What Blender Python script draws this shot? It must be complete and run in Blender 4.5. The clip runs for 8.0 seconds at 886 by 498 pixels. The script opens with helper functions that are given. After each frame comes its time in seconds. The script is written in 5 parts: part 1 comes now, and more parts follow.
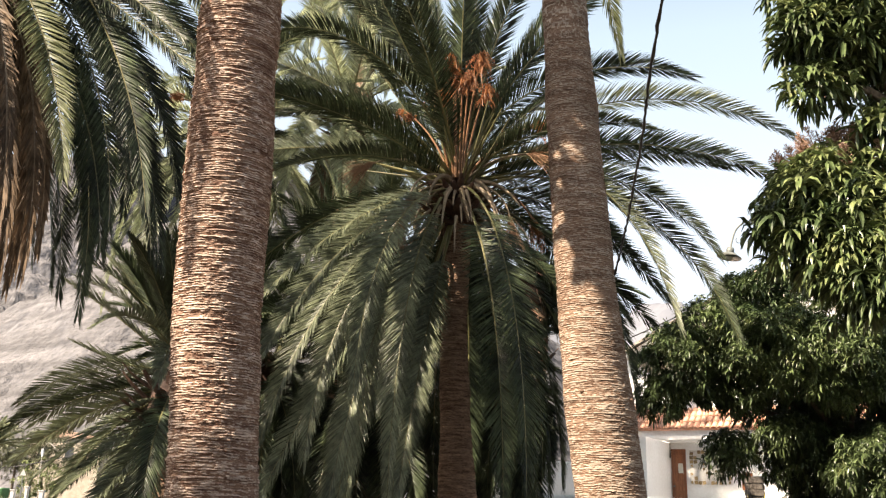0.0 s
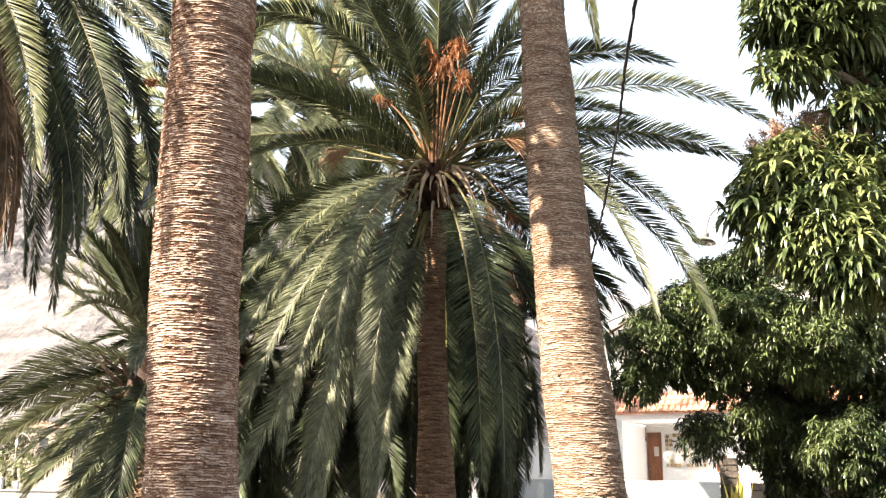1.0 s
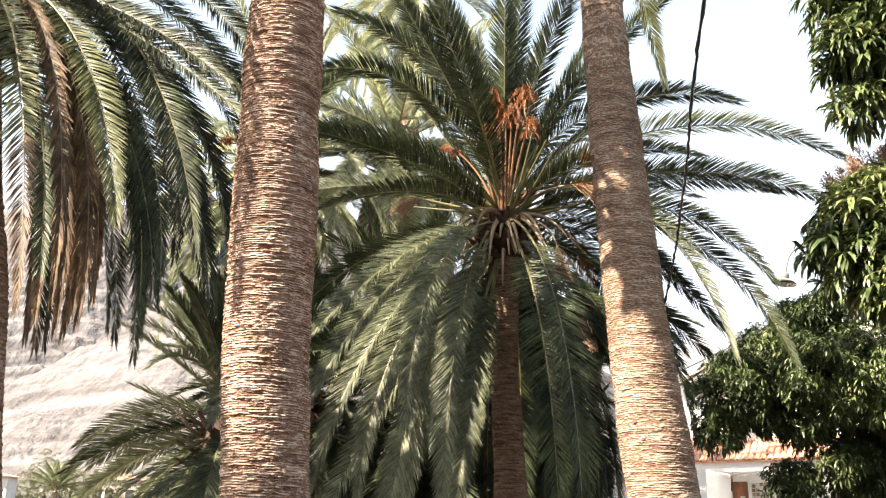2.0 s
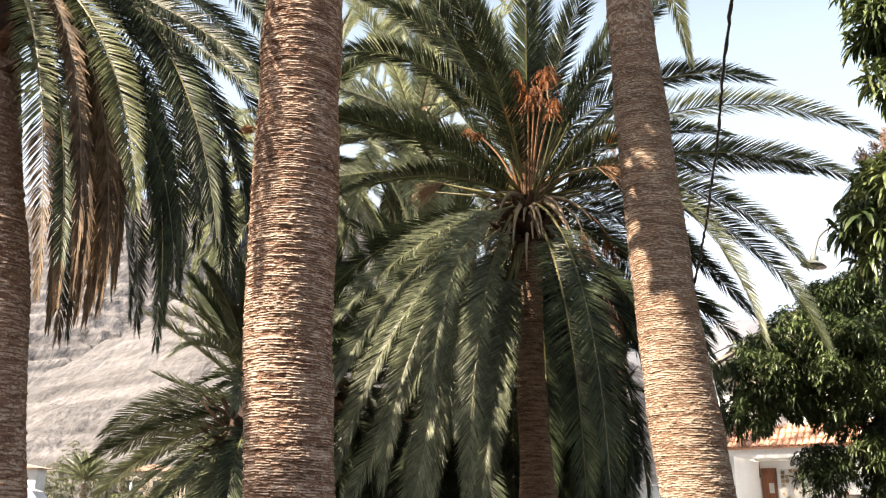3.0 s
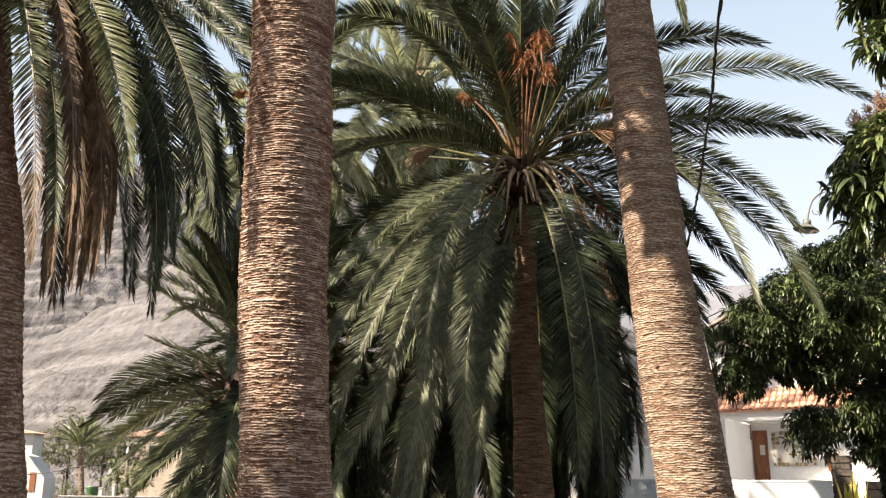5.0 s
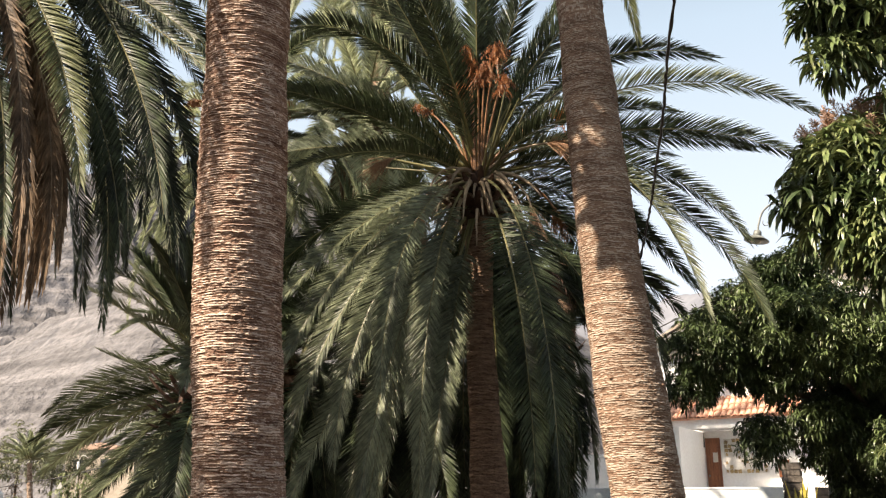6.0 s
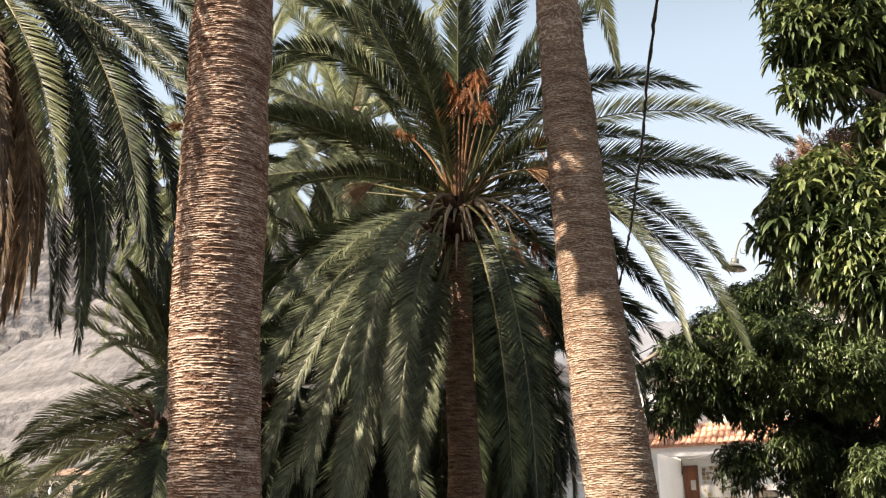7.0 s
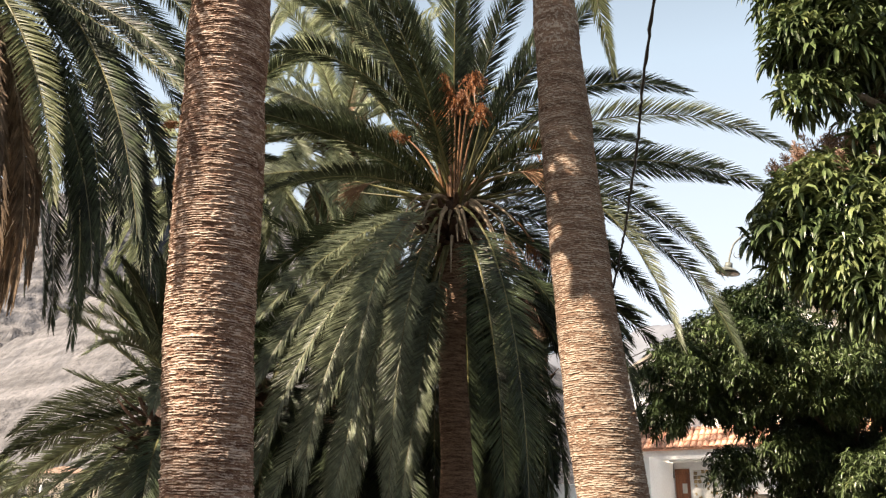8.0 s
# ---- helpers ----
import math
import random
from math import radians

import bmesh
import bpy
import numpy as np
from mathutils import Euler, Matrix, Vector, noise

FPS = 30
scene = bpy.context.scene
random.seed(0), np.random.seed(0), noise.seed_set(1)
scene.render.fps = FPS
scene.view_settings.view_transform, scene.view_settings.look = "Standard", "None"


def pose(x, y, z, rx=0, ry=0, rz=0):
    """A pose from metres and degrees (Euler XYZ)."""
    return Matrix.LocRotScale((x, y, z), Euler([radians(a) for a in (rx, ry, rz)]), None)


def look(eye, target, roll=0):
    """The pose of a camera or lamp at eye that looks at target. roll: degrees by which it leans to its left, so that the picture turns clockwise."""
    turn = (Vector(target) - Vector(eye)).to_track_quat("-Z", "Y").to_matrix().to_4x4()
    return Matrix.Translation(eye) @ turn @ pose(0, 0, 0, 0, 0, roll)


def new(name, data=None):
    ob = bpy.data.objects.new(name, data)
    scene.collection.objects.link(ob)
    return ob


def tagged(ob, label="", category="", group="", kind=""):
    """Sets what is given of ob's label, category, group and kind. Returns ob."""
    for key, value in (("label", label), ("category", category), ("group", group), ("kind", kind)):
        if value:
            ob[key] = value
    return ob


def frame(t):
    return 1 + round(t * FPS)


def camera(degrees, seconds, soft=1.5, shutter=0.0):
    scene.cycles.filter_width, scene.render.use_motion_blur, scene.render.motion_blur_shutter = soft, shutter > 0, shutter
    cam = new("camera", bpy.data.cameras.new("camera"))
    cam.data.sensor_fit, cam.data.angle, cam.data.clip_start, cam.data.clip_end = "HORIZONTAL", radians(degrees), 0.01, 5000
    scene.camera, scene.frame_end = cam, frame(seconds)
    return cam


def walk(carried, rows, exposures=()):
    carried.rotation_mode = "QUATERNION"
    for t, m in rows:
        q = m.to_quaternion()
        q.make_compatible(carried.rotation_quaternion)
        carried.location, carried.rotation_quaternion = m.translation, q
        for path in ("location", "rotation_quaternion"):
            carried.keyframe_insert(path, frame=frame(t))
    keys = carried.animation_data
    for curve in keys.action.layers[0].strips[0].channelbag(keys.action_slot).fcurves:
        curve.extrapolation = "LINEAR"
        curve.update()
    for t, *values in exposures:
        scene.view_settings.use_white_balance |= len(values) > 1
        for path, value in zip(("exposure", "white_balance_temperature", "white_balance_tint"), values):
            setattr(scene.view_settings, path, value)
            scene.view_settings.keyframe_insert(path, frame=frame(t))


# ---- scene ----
cam = camera(51.5, 8.0, soft=1.25)
PATH = [
    (0, (0.041, -0.253, 1.63), (0.028, 1.672, 2.17), 1.6),
    (0.5, (0.063, -0.252, 1.621), (0.127, 1.676, 2.148), 0.5),
    (1, (0.028, -0.253, 1.606), (0.067, 1.679, 2.12), 0.9),
    (1.5, (0.051, -0.257, 1.607), (-0.001, 1.659, 2.181), 1.3),
    (1.7, (0.079, -0.285, 1.612), (-0.009, 1.617, 2.224), 1.2),
    (2.8, (0.056, -0.053, 1.585), (-0.104, 1.845, 2.195), 0.6),
    (3, (0.046, -0.063, 1.579), (-0.124, 1.84, 2.17), 0.7),
    (3.5, (0.056, -0.086, 1.562), (-0.122, 1.827, 2.118), 0.7),
    (4, (0.04, -0.063, 1.55), (-0.129, 1.857, 2.084), 0.5),
    (5.3, (0.053, -0.078, 1.544), (-0.095, 1.851, 2.052), 0.5),
    (5.5, (0.052, -0.077, 1.548), (-0.063, 1.857, 2.046), 0.3),
    (6, (0.064, -0.096, 1.573), (-0.001, 1.829, 2.113), -0.3),
    (6.5, (0.068, -0.112, 1.578), (0.035, 1.802, 2.159), -0.4),
    (7, (0.06, -0.101, 1.567), (0.04, 1.809, 2.16), -0.2),
    (7.5, (0.054, -0.109, 1.557), (0.036, 1.801, 2.152), -0.0),
    (8, (0.058, -0.115, 1.556), (0.05, 1.794, 2.152), 0.3),
]
EXPOSURES = [(t, stops, 6850, 13.5) for t, stops in ((0, 1.8), (0.5, 2.2), (0.9, 2.55), (1.5, 2.45), (3.0, 1.95), (3.5, 1.57), (8.0, 1.60))]
walk(cam, [(t, look(eye, target, roll)) for t, eye, target, roll in PATH], EXPOSURES)

# ---- light ----
SUN_TO = Vector((-0.626, -0.354, 0.695)).normalized()
world = bpy.data.worlds.new("world")
scene.world = world
world.use_nodes = True
tree, back = world.node_tree, world.node_tree.nodes["Background"]
sky = tree.nodes.new("ShaderNodeTexSky")
sky.sky_type = "NISHITA"
sky.sun_disc = False
sky.sun_elevation = math.asin(SUN_TO.z)
sky.sun_rotation = math.atan2(SUN_TO.x, SUN_TO.y)
sky.air_density, sky.dust_density, sky.ozone_density = 1.0, 3.0, 1.0
# bright summer haze, whitest at the horizon and thinning upwards
way = tree.nodes.new("ShaderNodeTexCoord")
axes = tree.nodes.new("ShaderNodeSeparateXYZ")
tree.links.new(way.outputs["Generated"], axes.inputs[0])
rise = tree.nodes.new("ShaderNodeMapRange")
rise.interpolation_type = "SMOOTHSTEP"
rise.inputs["From Min"].default_value, rise.inputs["From Max"].default_value = 0.05, 0.9
tree.links.new(axes.outputs["Z"], rise.inputs["Value"])
tone = tree.nodes.new("ShaderNodeValToRGB")
tone.color_ramp.elements[0].color, tone.color_ramp.elements[1].color = (9.0, 9.5, 9.8, 1), (0.0, 0.0, 0.0, 1)
middle_tone = tone.color_ramp.elements.new(0.5)
middle_tone.color = (6.0, 7.4, 8.2, 1)
tree.links.new(rise.outputs[0], tone.inputs[0])
haze = tree.nodes.new("ShaderNodeMix")
haze.data_type, haze.blend_type = "RGBA", "ADD"
haze.inputs["Factor"].default_value = 1.0
tree.links.new(sky.outputs[0], haze.inputs["A"])
tree.links.new(tone.outputs[0], haze.inputs["B"])
tree.links.new(haze.outputs["Result"], back.inputs[0])
back.inputs[1].default_value = 0.030
sun = new("sun", bpy.data.lights.new("sun", "SUN"))
sun.data.energy, sun.data.angle, sun.data.color = 5.0, radians(0.6), (1.0, 0.88, 0.72)
sun.matrix_world = look(SUN_TO * 60, (0, 0, 0))


# ---- materials ----
def material(name, low, high, rough=0.7, scale=4.0, stretch=(1, 1, 1), fine=40.0, bump=0.3, depth=0.01, vary=0.15,
             island=0.0, through_light=0.0, gloss=0.5, metal=0.0, contrast=0.22):
    """A surface of two noise scales between two colours, with relief, and with a shift of its own for each object or island."""
    m = bpy.data.materials.new(name)
    m.use_nodes = True
    nt = m.node_tree
    nodes, link = nt.nodes, nt.links.new
    bsdf = nodes["Principled BSDF"]
    place = nodes.new("ShaderNodeTexCoord")
    turn = nodes.new("ShaderNodeMapping")
    turn.inputs["Scale"].default_value = stretch
    link(place.outputs["Object"], turn.inputs["Vector"])
    broad = nodes.new("ShaderNodeTexNoise")
    broad.inputs["Scale"].default_value, broad.inputs["Detail"].default_value = scale, 4
    grain = nodes.new("ShaderNodeTexNoise")
    grain.inputs["Scale"].default_value, grain.inputs["Detail"].default_value = fine, 5
    link(turn.outputs[0], broad.inputs["Vector"])
    link(turn.outputs[0], grain.inputs["Vector"])
    both = nodes.new("ShaderNodeMath")
    both.operation = "ADD"
    link(broad.outputs["Fac"], both.inputs[0])
    link(grain.outputs["Fac"], both.inputs[1])
    half = nodes.new("ShaderNodeMapRange")
    half.inputs["From Min"].default_value, half.inputs["From Max"].default_value = 1 - contrast, 1 + contrast
    link(both.outputs[0], half.inputs["Value"])
    mix = nodes.new("ShaderNodeMix")
    mix.data_type = "RGBA"
    mix.inputs["A"].default_value, mix.inputs["B"].default_value = (*low, 1), (*high, 1)
    link(half.outputs[0], mix.inputs["Factor"])
    shift = nodes.new("ShaderNodeHueSaturation")
    link(mix.outputs["Result"], shift.inputs["Color"])
    own = nodes.new("ShaderNodeObjectInfo")
    span = nodes.new("ShaderNodeMapRange")
    span.inputs["To Min"].default_value, span.inputs["To Max"].default_value = 1 - vary, 1 + vary
    link(own.outputs["Random"], span.inputs["Value"])
    value = span.outputs[0]
    if island:
        geo = nodes.new("ShaderNodeNewGeometry")
        piece = nodes.new("ShaderNodeMapRange")
        piece.inputs["To Min"].default_value, piece.inputs["To Max"].default_value = 1 - island, 1 + island
        link(geo.outputs["Random Per Island"], piece.inputs["Value"])
        times = nodes.new("ShaderNodeMath")
        times.operation = "MULTIPLY"
        link(value, times.inputs[0])
        link(piece.outputs[0], times.inputs[1])
        value = times.outputs[0]
    link(value, shift.inputs["Value"])
    link(shift.outputs[0], bsdf.inputs["Base Color"])
    bsdf.inputs["Roughness"].default_value = rough
    bsdf.inputs["Specular IOR Level"].default_value = gloss
    bsdf.inputs["Metallic"].default_value = metal
    if bump:
        relief = nodes.new("ShaderNodeBump")
        relief.inputs["Strength"].default_value, relief.inputs["Distance"].default_value = bump, depth
        link(grain.outputs["Fac"], relief.inputs["Height"])
        link(relief.outputs[0], bsdf.inputs["Normal"])
    if through_light:
        glow = nodes.new("ShaderNodeBsdfTranslucent")
        link(shift.outputs[0], glow.inputs["Color"])
        blend = nodes.new("ShaderNodeMixShader")
        blend.inputs[0].default_value = through_light
        link(bsdf.outputs[0], blend.inputs[1])
        link(glow.outputs[0], blend.inputs[2])
        link(blend.outputs[0], nodes["Material Output"].inputs["Surface"])
    return m


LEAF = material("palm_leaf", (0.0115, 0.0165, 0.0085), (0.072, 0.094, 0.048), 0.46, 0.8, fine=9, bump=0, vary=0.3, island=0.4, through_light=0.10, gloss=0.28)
# lighter olive copy of the leaf: sunlight on fronds put into the colour
LEAF_OLIVE_LIT = material("palm_leaf_olive_lit", (0.060, 0.072, 0.040), (0.228, 0.255, 0.158), 0.42, 0.8, fine=9, bump=0, vary=0.25, island=0.4, through_light=0.25, gloss=0.5)
# brighter copy of the leaf, sunlight painted in, for single lit fronds
LEAF_LIT = material("palm_leaf_lit", (0.072, 0.084, 0.038), (0.205, 0.222, 0.112), 0.45, 0.8, fine=9, bump=0, vary=0.15, island=0.35, through_light=0.3, gloss=0.3)
# palest leaf: full sun on the palms behind is put into its colour
LEAF_SUN_PALE = material("palm_leaf_sun_pale", (0.18, 0.205, 0.115), (0.40, 0.43, 0.27), 0.38, 0.8, fine=9, bump=0, vary=0.2, island=0.35, through_light=0.45, gloss=0.6)
LEAF_DRY = material("palm_leaf_dry", (0.085, 0.056, 0.034), (0.22, 0.15, 0.092), 0.6, 0.8, fine=9, bump=0, vary=0.25, island=0.45, through_light=0.15, gloss=0.25)
STEM = material("palm_rachis", (0.078, 0.072, 0.028), (0.180, 0.168, 0.070), 0.45, 2.0, bump=0.1, vary=0.3)
STEM_DRY = material("palm_rachis_dry", (0.15, 0.10, 0.065), (0.33, 0.26, 0.17), 0.6, 2.0, bump=0.1, vary=0.35)
BARK_ROUGH = material("palm_bark_ridged", (0.098, 0.047, 0.032), (0.43, 0.29, 0.212), 0.85, 5.0, (1, 1, 5), 60, 1.0, 0.014, 0.0, gloss=0.15, contrast=0.28)
BARK_ROUGH_LIP = material("palm_bark_ridged_bleached_lit", (0.185, 0.124, 0.093), (0.71, 0.565, 0.46), 0.85, 5.0, (1, 1, 5), 60, 1.0, 0.010, 0.0, gloss=0.15, contrast=0.28)
BARK_FINE = material("palm_bark_ringed", (0.080, 0.046, 0.030), (0.28, 0.188, 0.132), 0.85, 2.0, (1, 1, 5), 24, 1.0, 0.010, 0.0, gloss=0.15, contrast=0.30)
BARK_FINE_LIP = material("palm_bark_ringed_bleached_lit", (0.145, 0.106, 0.079), (0.43, 0.350, 0.275), 0.85, 2.0, (1, 1, 5), 24, 1.0, 0.007, 0.0, gloss=0.15, contrast=0.30)
BARK_DARK = material("palm_bark_brown", (0.08, 0.045, 0.03), (0.30, 0.20, 0.135), 0.85, 4.0, (1, 1, 6), 20, 0.9, 0.012, 0.05, gloss=0.2)
BOOT = material("leaf_base_brown", (0.038, 0.018, 0.012), (0.11, 0.056, 0.034), 0.8, 6.0, (1, 1, 3), 40, 0.5, 0.01, 0.4)
FIBRE = material("palm_fibre", (0.16, 0.09, 0.05), (0.36, 0.22, 0.13), 0.9, 12.0, (3, 3, 1), 60, 0.6, 0.01, 0.2)
FRUIT_STALK = material("date_stalk_orange", (0.10, 0.045, 0.016), (0.21, 0.098, 0.036), 0.45, 3.0, bump=0.1)
DATES = material("date_fruit_orange", (0.13, 0.038, 0.010), (0.30, 0.105, 0.024), 0.45, 6.0, bump=0, island=0.25)
MANGO = material("mango_leaf", (0.026, 0.044, 0.016), (0.112, 0.152, 0.058), 0.36, 0.9, fine=7, bump=0, island=0.45, through_light=0.12, gloss=0.42)
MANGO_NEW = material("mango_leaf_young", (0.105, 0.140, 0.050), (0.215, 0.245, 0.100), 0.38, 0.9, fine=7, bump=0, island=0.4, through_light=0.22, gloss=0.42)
MANGO_FLOWER = material("mango_panicle", (0.23, 0.135, 0.095), (0.40, 0.27, 0.195), 0.8, 4, bump=0, island=0.3)
WOOD_BARK = material("tree_bark", (0.07, 0.05, 0.035), (0.17, 0.13, 0.09), 0.9, 6, (1, 1, 0.3), 40, 0.7, 0.02)
PLASTER = material("white_plaster", (0.82, 0.80, 0.77), (0.92, 0.91, 0.89), 0.85, 0.8, fine=14, bump=0.25, depth=0.004, vary=0.02)
# white plaster of the garden wall, tinted with the blue of shade
PLASTER_SHADE_BLUE = material("shade_blue_plaster", (0.70, 0.75, 0.765), (0.83, 0.865, 0.87), 0.8, 0.9, fine=14, bump=0.25, depth=0.004, vary=0.02)
PLASTER_OLD = material("weathered_whitewash", (0.46, 0.455, 0.44), (0.64, 0.635, 0.62), 0.9, 0.7, fine=9, bump=0.3, depth=0.01, vary=0.08)
RENDER_BEIGE = material("beige_render", (0.34, 0.29, 0.23), (0.50, 0.44, 0.36), 0.9, 1.6, fine=16, bump=0.5, depth=0.01)
TILE = material("terracotta_tile", (0.48, 0.24, 0.15), (0.74, 0.46, 0.33), 0.8, 3, fine=22, bump=0.25, depth=0.005, vary=0.22)
TILE_FADED = material("faded_roof_tile", (0.42, 0.27, 0.20), (0.58, 0.40, 0.31), 0.85, 1.0, fine=8, bump=0.3, depth=0.01)
DOOR_WOOD = material("brown_door_wood", (0.15, 0.05, 0.02), (0.30, 0.11, 0.045), 0.5, 3, (6, 6, 0.7), 30, 0.3, 0.004)
IRON = material("grey_painted_iron", (0.10, 0.112, 0.102), (0.20, 0.212, 0.195), 0.5, 8, bump=0.1)
RUBBER = material("black_cable", (0.008, 0.008, 0.009), (0.022, 0.022, 0.024), 0.5, 10, bump=0.2, depth=0.003)


def rock_material(name, cliff, scree, bush):
    """Banded rock: bare cliffs where it is steep, paler scree on the ledges, beds of changing tone and scattered low bushes."""
    m = bpy.data.materials.new(name)
    m.use_nodes = True
    nodes, link = m.node_tree.nodes, m.node_tree.links.new
    bsdf = nodes["Principled BSDF"]
    bsdf.inputs["Roughness"].default_value, bsdf.inputs["Specular IOR Level"].default_value = 0.95, 0.1
    place = nodes.new("ShaderNodeTexCoord")

    def noise(scale, detail, stretch=(1, 1, 1)):
        turn = nodes.new("ShaderNodeMapping")
        turn.inputs["Scale"].default_value = stretch
        link(place.outputs["Object"], turn.inputs["Vector"])
        made = nodes.new("ShaderNodeTexNoise")
        made.inputs["Scale"].default_value, made.inputs["Detail"].default_value = scale, detail
        link(turn.outputs[0], made.inputs["Vector"])
        return made.outputs["Fac"]

    def span(value, a, b, c=0.0, d=1.0):
        made = nodes.new("ShaderNodeMapRange")
        for key, number in (("From Min", a), ("From Max", b), ("To Min", c), ("To Max", d)):
            made.inputs[key].default_value = number
        link(value, made.inputs["Value"])
        return made.outputs[0]

    def blend(factor, a, b):
        made = nodes.new("ShaderNodeMix")
        made.data_type = "RGBA"
        link(factor, made.inputs["Factor"])
        for key, value in (("A", a), ("B", b)):
            if isinstance(value, tuple):
                made.inputs[key].default_value = (*value, 1)
            else:
                link(value, made.inputs[key])
        return made.outputs["Result"]

    geo, axes = nodes.new("ShaderNodeNewGeometry"), nodes.new("ShaderNodeSeparateXYZ")
    link(geo.outputs["Normal"], axes.inputs[0])
    grain = noise(0.30, 6)
    flat = nodes.new("ShaderNodeMath")
    flat.operation = "ADD"
    link(axes.outputs["Z"], flat.inputs[0])
    link(span(grain, 0.2, 0.8, -0.18, 0.18), flat.inputs[1])
    colour = blend(span(flat.outputs[0], 0.45, 0.80), cliff, scree)
    shade = nodes.new("ShaderNodeHueSaturation")
    link(colour, shade.inputs["Color"])
    beds = nodes.new("ShaderNodeMath")
    beds.operation = "MULTIPLY"
    link(span(noise(1.0, 5, (0.006, 0.006, 0.16)), 0.38, 0.62, 0.66, 1.18), beds.inputs[0])
    link(span(noise(0.05, 6), 0.35, 0.65, 0.88, 1.1), beds.inputs[1])
    rubble = nodes.new("ShaderNodeMath")
    rubble.operation = "MULTIPLY"
    link(beds.outputs[0], rubble.inputs[0])
    link(span(noise(0.22, 8), 0.35, 0.65, 0.84, 1.14), rubble.inputs[1])
    link(rubble.outputs[0], shade.inputs["Value"])
    link(blend(span(noise(0.55, 3), 0.60, 0.68, 0.0, 0.7), shade.outputs[0], bush), bsdf.inputs["Base Color"])
    relief = nodes.new("ShaderNodeBump")
    relief.inputs["Strength"].default_value, relief.inputs["Distance"].default_value = 0.7, 4.0
    link(grain, relief.inputs["Height"])
    link(relief.outputs[0], bsdf.inputs["Normal"])
    return m


ROCK = rock_material("volcanic_rock", (0.076, 0.078, 0.088), (0.144, 0.140, 0.145), (0.092, 0.091, 0.088))
# the air's haze over the far ridge is painted into this pale blue
ROCK_HAZED = material("hazed_far_rock", (0.150, 0.160, 0.185), (0.175, 0.186, 0.212), 0.95, 0.004, fine=0.03, bump=0.1, depth=3.0, gloss=0.1)
EARTH = material("dry_earth", (0.045, 0.038, 0.03), (0.10, 0.085, 0.066), 0.95, 0.3, fine=6, bump=0.5, depth=0.03, gloss=0.05)
STONE = material("rough_stone", (0.06, 0.05, 0.042), (0.17, 0.145, 0.12), 0.9, 5, fine=30, bump=0.6, depth=0.02)
CONCRETE = material("grey_concrete", (0.34, 0.335, 0.32), (0.50, 0.49, 0.47), 0.85, 0.6, fine=9, bump=0.3, depth=0.006)
# kept pale so that the added slab throws light back at the house
BOUNCE_PAVING = material("bounce_paving", (0.56, 0.54, 0.50), (0.68, 0.66, 0.62), 0.8, 0.6, fine=9, bump=0.3, depth=0.006)
SHRUB = material("shrub_leaf", (0.075, 0.085, 0.045), (0.20, 0.205, 0.115), 0.5, 0.3, fine=3, bump=0, vary=0.3, island=0.35, through_light=0.2)
YELLOW_LEAF = material("yellow_variegated_leaf", (0.42, 0.36, 0.05), (0.72, 0.62, 0.14), 0.45, 2, fine=9, bump=0, island=0.3, through_light=0.25)
DARK_TIMBER = material("dark_timber", (0.006, 0.005, 0.004), (0.018, 0.013, 0.010), 0.75, 4, (1, 6, 6), 40, 0.4, 0.005, 0.3)
GREEN_PAINT = material("green_plastic", (0.05, 0.14, 0.06), (0.09, 0.22, 0.10), 0.45, 4, bump=0.05)
GLASS = material("dark_window_glass", (0.02, 0.025, 0.03), (0.05, 0.055, 0.06), 0.1, 1, bump=0)
PAPER = material("pale_notice_paper", (0.62, 0.58, 0.50), (0.74, 0.70, 0.62), 0.8, 5, bump=0)
MOSAIC_DARK = material("mosaic_ochre", (0.26, 0.17, 0.08), (0.45, 0.33, 0.16), 0.4, 9, bump=0.1, vary=0.5)
MOSAIC_PALE = material("mosaic_white", (0.66, 0.62, 0.56), (0.80, 0.77, 0.72), 0.35, 9, bump=0.1, vary=0.1)


# ---- building blocks ----
def np_mesh(name, verts, quads=None, tris=None, mats=(), quad_mat=None, tri_mat=None, smooth=False):
    """A mesh from arrays of corners, four-sided and three-sided faces."""
    me = bpy.data.meshes.new(name)
    quads = np.zeros((0, 4), int) if quads is None else np.asarray(quads, int)
    tris = np.zeros((0, 3), int) if tris is None else np.asarray(tris, int)
    loops = np.concatenate([quads.ravel(), tris.ravel()])
    sizes = np.concatenate([np.full(len(quads), 4), np.full(len(tris), 3)])
    me.vertices.add(len(verts))
    me.vertices.foreach_set("co", np.asarray(verts, np.float32).ravel())
    me.loops.add(len(loops))
    me.loops.foreach_set("vertex_index", loops.astype(np.int32))
    me.polygons.add(len(sizes))
    me.polygons.foreach_set("loop_start", (np.cumsum(sizes) - sizes).astype(np.int32))
    for m in mats:
        me.materials.append(m)
    index = np.concatenate([np.zeros(len(quads), int) if quad_mat is None else quad_mat, np.zeros(len(tris), int) if tri_mat is None else tri_mat])
    me.polygons.foreach_set("material_index", index.astype(np.int32))
    me.polygons.foreach_set("use_smooth", np.full(len(sizes), smooth))
    me.update(calc_edges=True)
    return me


def bm_mesh(name, bm, *mats, smooth=False):
    me = bpy.data.meshes.new(name)
    bmesh.ops.recalc_face_normals(bm, faces=bm.faces[:])
    bm.to_mesh(me)
    bm.free()
    for m in mats:
        me.materials.append(m)
    if smooth:
        me.polygons.foreach_set("use_smooth", np.full(len(me.polygons), True))
    return me


def part(name, me, parent, m=None, label=""):
    """One mesh as one part under a thing or under a part; m is its pose in the parent."""
    ob = new(name, me)
    ob.parent = parent
    if m is not None:
        ob.matrix_basis = m
    return tagged(ob, label)


